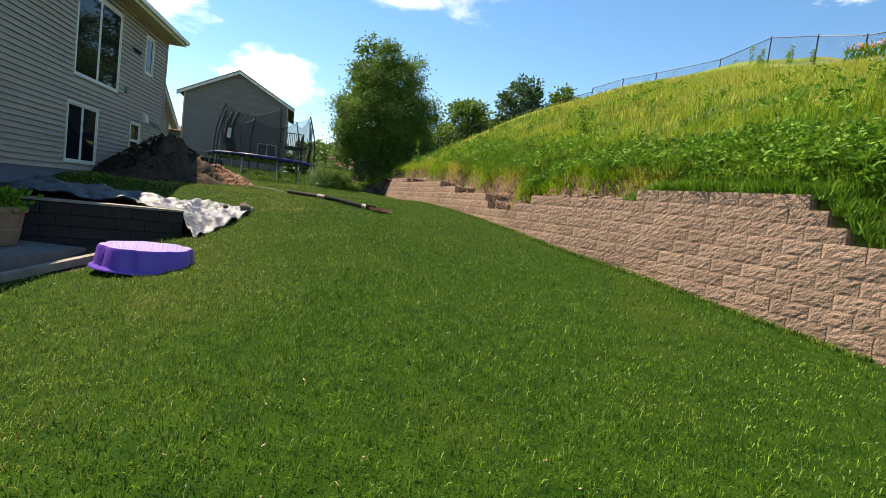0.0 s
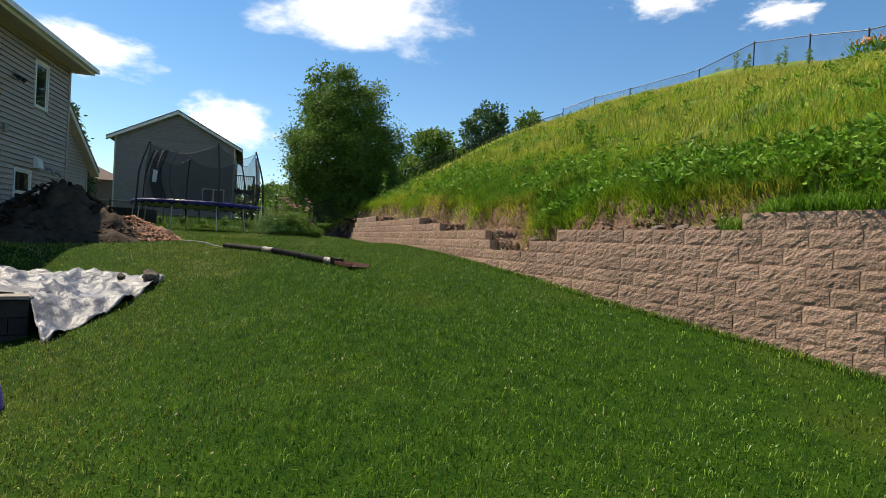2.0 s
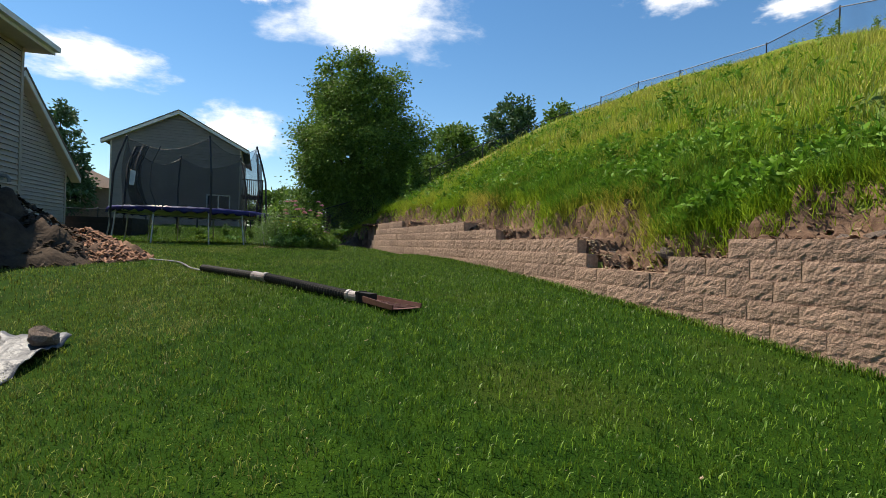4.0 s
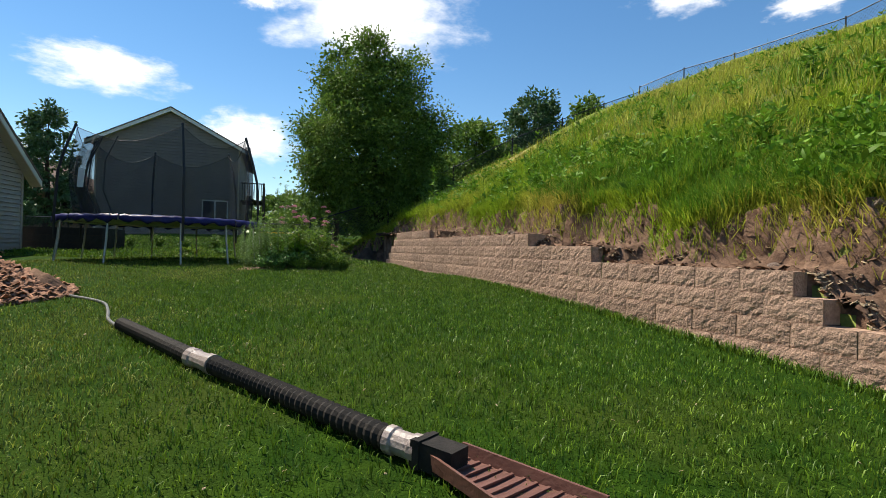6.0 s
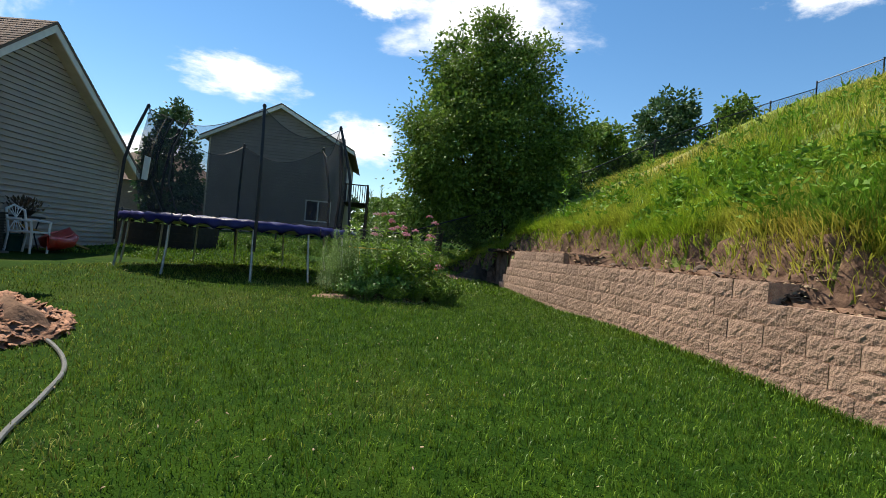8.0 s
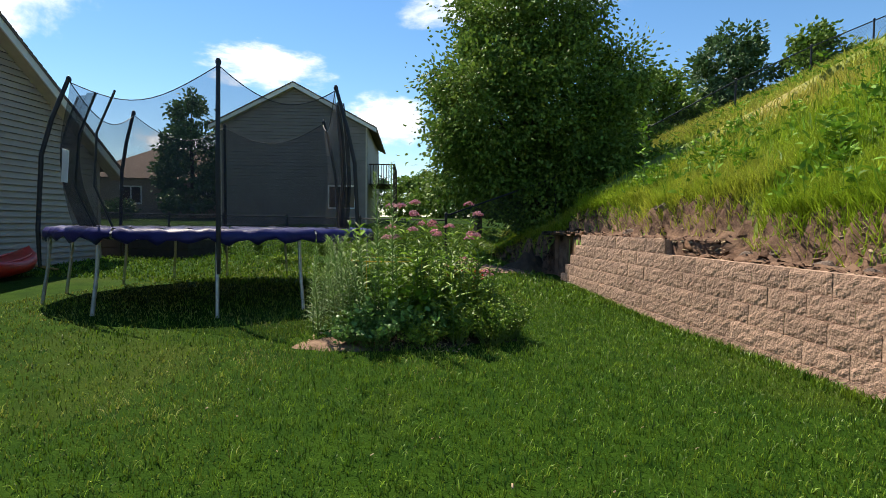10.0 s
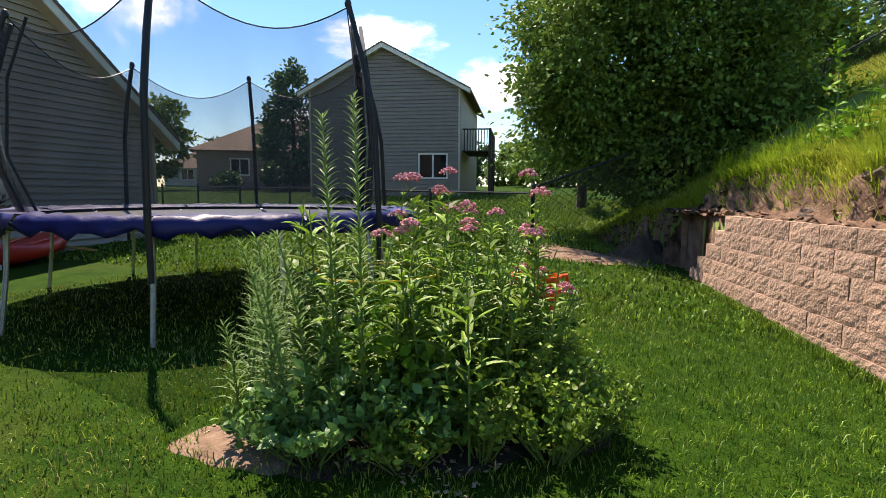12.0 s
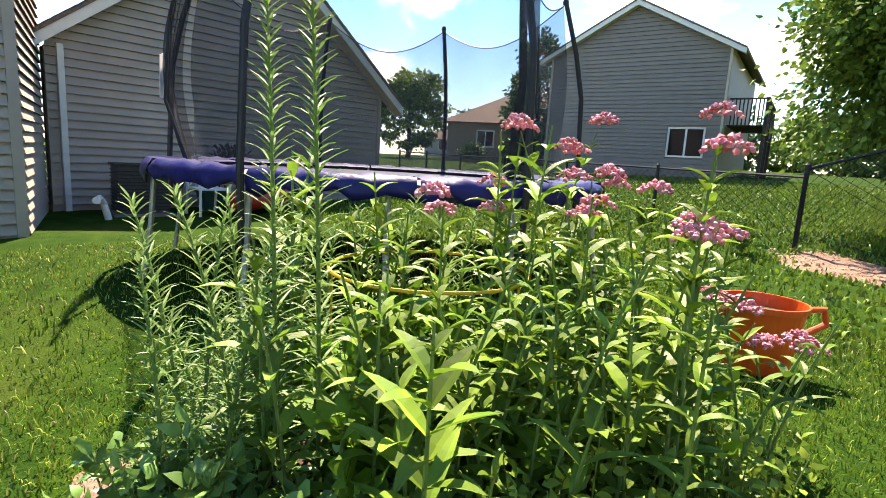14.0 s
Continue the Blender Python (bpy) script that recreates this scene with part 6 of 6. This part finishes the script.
def slope_weed(x, y, h, n, mat, label):
    z0 = float(hill_z(x, y))
    rng = np.random.default_rng(int(x * 311 + y * 97) % 9999)
    t = thing("tall_weed", (x, y, z0), label, "plant", "tall weeds on the slope")
    part("stem", Geo().tube([(x, y, z0 - 0.05), (x + 0.03, y, z0 + h * 0.6), (x, y + 0.02, z0 + h)], [0.01, 0.007, 0.003], 5), STEM, t)
    P = np.stack([x + rng.normal(0, 0.05, n), y + rng.normal(0, 0.05, n), z0 + h * rng.uniform(0.15, 1.05, n)], 1)
    N = rng.normal(0, 1, (n, 3))
    N[:, 2] = 0.3
    V, F = leaf_cloud(P, N, rng.uniform(0.07, 0.15, n), rng.uniform(0.014, 0.026, n), rng)
    ob = new("leaves", big_mesh("leaves", V - np.array((x, y, z0)), F, mat))
    ob.parent = t


for k in range(11):
    y = wr.uniform(17, 29)
    slope_weed(float(np.interp(y, [13.5, 18.5, 23.2, 29.5], [17.2, 16.0, 15.32, 14.34])) - wr.uniform(0.2, 1.2), y, wr.uniform(0.5, 1.05), 90, CREST, "tall leafy weed on the crest of the slope")
for k in range(26):
    y = wr.uniform(5.5, 24)
    slope_weed(float(wall_x(y)) + wr.uniform(1.2, 7.0), y, wr.uniform(0.25, 0.5), 80, WEED, "bushy dark green weed on the slope")
slope_weed(float(wall_x(25.2)) + 1.2, 25.2, 1.3, 70, WEED, "tall leafy weed on the slope by the tree")
ORB = material("orange_bloom", (0.75, 0.30, 0.02), (0.65, 0.22, 0.02), 20, 0.6, island=0.2)
for k in range(5):
    y = 18.9 + 0.4 * k
    x = 15.4 - 0.1 * k
    z0 = float(hill_z(x, y))
    rng = np.random.default_rng(k)
    t = thing("lily_clump", (x, y, z0), "clump of orange lilies on the crest of the slope", "plant", "lilies on the crest")
    for nm, mt, nn, lo, hi, ll in (("leaves", WEED, 60, 0.1, 0.6, 0.35), ("blooms", ORB, 40, 0.62, 0.85, 0.1)):
        P = np.stack([x + rng.normal(0, 0.16, nn), y + rng.normal(0, 0.16, nn), z0 + rng.uniform(lo, hi, nn)], 1)
        N = rng.normal(0, 1, (nn, 3))
        N[:, 2] = np.abs(N[:, 2]) + 0.4
        V, F = leaf_cloud(P, N, ll * rng.uniform(0.7, 1.2, nn), np.full(nn, 0.03), rng)
        ob = new(nm, big_mesh(nm, V - np.array((x, y, z0)), F, mt))
        ob.parent = t

# ---- deck and door of the neighbour's house ----
DECK = material("dark_stained_timber", (0.06, 0.042, 0.032), (0.045, 0.03, 0.024), 10, 0.8, 0.3, 40)
deck = thing("deck", (-10.9, 41.5, 2.0), "dark-stained raised wooden deck with a baluster railing", "deck")
fr_side = (wall_point(frf, WF, 0), -frf[2], dirf)
DZ = ZB + 2.35
for k in range(18):
    part("board", bar(Geo(), fr_side, 0.6 + k * 0.2, 0.78 + k * 0.2, DZ, DZ + 0.035, 0.02, 1.35), DECK, deck)
for s in (0.62, 2.4, 4.15):
    part("post", bar(Geo(), fr_side, s, s + 0.12, ZB - 0.6, DZ + 1.05, 1.23, 1.35), DECK, deck)
part("beam", bar(Geo(), fr_side, 0.6, 4.2, DZ - 0.24, DZ - 0.01, 1.25, 1.31), DECK, deck)
for d0 in (1.27,):
    part("rail", bar(Geo(), fr_side, 0.6, 4.25, DZ + 0.98, DZ + 1.04, d0, d0 + 0.07), DECK, deck)
    part("rail", bar(Geo(), fr_side, 0.6, 4.25, DZ + 0.1, DZ + 0.15, d0, d0 + 0.05), DECK, deck)
for k in range(27):
    part("baluster", bar(Geo(), fr_side, 0.75 + k * 0.13, 0.79 + k * 0.13, DZ + 0.15, DZ + 0.98, 1.28, 1.32), DECK, deck)
part("rail", bar(Geo(), fr_side, 0.62, 0.68, DZ + 0.98, DZ + 1.04, 0.03, 1.25), DECK, deck)
for k in range(9):
    part("baluster", bar(Geo(), fr_side, 0.63, 0.67, DZ + 0.04, DZ + 0.98, 0.1 + k * 0.13, 0.14 + k * 0.13), DECK, deck)


# ---- houses far off ----
def plain_house(at, w, d, deg, z0, eave, ridge, wall_mat, label):
    t = thing("house", (at[0], at[1], z0), label, "house")
    m = pose(at[0], at[1], 0, 0, 0, deg)
    part("wall", Geo().box((-w / 2, -d / 2, z0 - 0.5), (w / 2, d / 2, eave), m), wall_mat, t)
    o, q = 0.5, min(w, d) * 0.5
    e = [m @ Vector(p) for p in ((-w / 2 - o, -d / 2 - o, eave - 0.1), (w / 2 + o, -d / 2 - o, eave - 0.1), (w / 2 + o, d / 2 + o, eave - 0.1), (-w / 2 - o, d / 2 + o, eave - 0.1))]
    r = [m @ Vector((-w / 2 + q, 0, ridge)), m @ Vector((w / 2 - q, 0, ridge))]
    part("roof", Geo().add(e + r, [(0, 1, 5, 4), (1, 2, 5), (2, 3, 4, 5), (3, 0, 4), (3, 2, 1, 0)]), ROOF, t)
    f = (m @ Vector((-w / 2, -d / 2, 0)), (m.to_3x3() @ Vector((1, 0, 0))), (m.to_3x3() @ Vector((0, -1, 0))))
    for s in (w * 0.2, w * 0.62):
        window_in(t, f, s, s + 1.3, z0 + 1.0, z0 + 2.2)


BRICK_FAR = material("tan_brick", (0.30, 0.22, 0.16), (0.25, 0.18, 0.13), 9, 0.9, 0.3, 30)
PALE = material("pale_siding", (0.5, 0.47, 0.42), (0.45, 0.42, 0.38), 3, 0.7)
plain_house((-33.5, 53.5), 12, 9, 35, 2.9, 5.8, 8.6, BRICK_FAR, "tan house with a brown hipped roof, far off")
plain_house((-56, 66), 9, 8, 40, 3.0, 5.4, 8.2, PALE, "pale house with a brown roof, far off")
for x, y, r, h in ((-30, 44, 0.8, 1.6), (-33, 46, 1.0, 1.2), (-26.5, 44, 0.7, 2.0), (-38, 52, 1.2, 1.2), (-44, 56, 1.4, 1.6), (-50, 60, 1.5, 1.4)):
    low_bush("garden_shrub", x, y, r, h, 700, 0.28, LEAF_DARK, "rounded shrub in a distant garden")


# ---- clouds: soft white banks far off ----
def cloud_material(seed):
    m = bpy.data.materials.new("cloud")
    m.use_nodes = True
    t = m.node_tree
    N, L = t.nodes.new, t.links.new
    t.nodes.remove(t.nodes["Principled BSDF"])
    co = N("ShaderNodeTexCoord")
    n = N("ShaderNodeTexNoise")
    n.noise_dimensions = "4D"
    n.inputs["W"].default_value, n.inputs["Scale"].default_value, n.inputs["Detail"].default_value, n.inputs["Roughness"].default_value = seed, 2.3, 10.0, 0.6
    L(co.outputs["Object"], n.inputs["Vector"])
    ln = N("ShaderNodeVectorMath")
    ln.operation = "LENGTH"
    L(co.outputs["Object"], ln.inputs[0])
    r1 = N("ShaderNodeMath")
    r1.operation = "MULTIPLY_ADD"
    r1.inputs[1].default_value, r1.inputs[2].default_value = -0.72, 0.18
    L(ln.outputs["Value"], r1.inputs[0])
    add = N("ShaderNodeMath")
    add.operation = "ADD"
    L(r1.outputs[0], add.inputs[0])
    L(n.outputs["Fac"], add.inputs[1])
    mr = N("ShaderNodeMapRange")
    mr.interpolation_type = "SMOOTHSTEP"
    mr.inputs[1].default_value, mr.inputs[2].default_value = 0.12, 0.52
    L(add.outputs[0], mr.inputs[0])
    em, tr, mx = N("ShaderNodeEmission"), N("ShaderNodeBsdfTransparent"), N("ShaderNodeMixShader")
    em.inputs[0].default_value, em.inputs[1].default_value = (0.97, 0.98, 1.0, 1), 0.95
    L(mr.outputs[0], mx.inputs[0])
    L(tr.outputs[0], mx.inputs[1])
    L(em.outputs[0], mx.inputs[2])
    L(mx.outputs[0], t.nodes["Material Output"].inputs["Surface"])
    return m


def cloud(left, elev, wide, high, seed):
    """A bank of cloud at that bearing (degrees left of +y) and elevation, and its half sizes in degrees."""
    far_ = 1400.0
    a, e = radians(left), radians(elev)
    p = Vector((-math.sin(a) * math.cos(e), math.cos(a) * math.cos(e), math.sin(e))) * far_
    ob = new("cloud", mesh_of("cloud", Geo().add([(-1.2, -1.2, 0), (1.2, -1.2, 0), (1.2, 1.2, 0), (-1.2, 1.2, 0)], [(0, 1, 2, 3)]), cloud_material(seed)))
    ob.matrix_basis = look(p, p * 2) @ Matrix.Diagonal((far_ * math.tan(radians(wide)), far_ * math.tan(radians(high)), 1, 1))
    tagged(ob, "soft white cumulus cloud in a blue sky", "cloud", "clouds", kind="structure")


for row in ((6, 23.5, 14, 6.5, 1), (31, 15.5, 8.5, 3.2, 2), (18.5, 11, 7.5, 3.6, 3), (-26, 25, 6, 3.2, 4), (53, 20, 9, 8.5, 5), (-12, 28, 3, 1.8, 7), (-36, 22, 4, 1.8, 8), (58, 8, 8, 4, 9), (38, 7, 6, 3.2, 10), (18, 25, 5, 3, 11), (72, 20, 10, 7, 12), (-60, 28, 12, 6, 13), (100, 25, 12, 7, 14), (150, 30, 14, 7, 15)):
    cloud(*row)
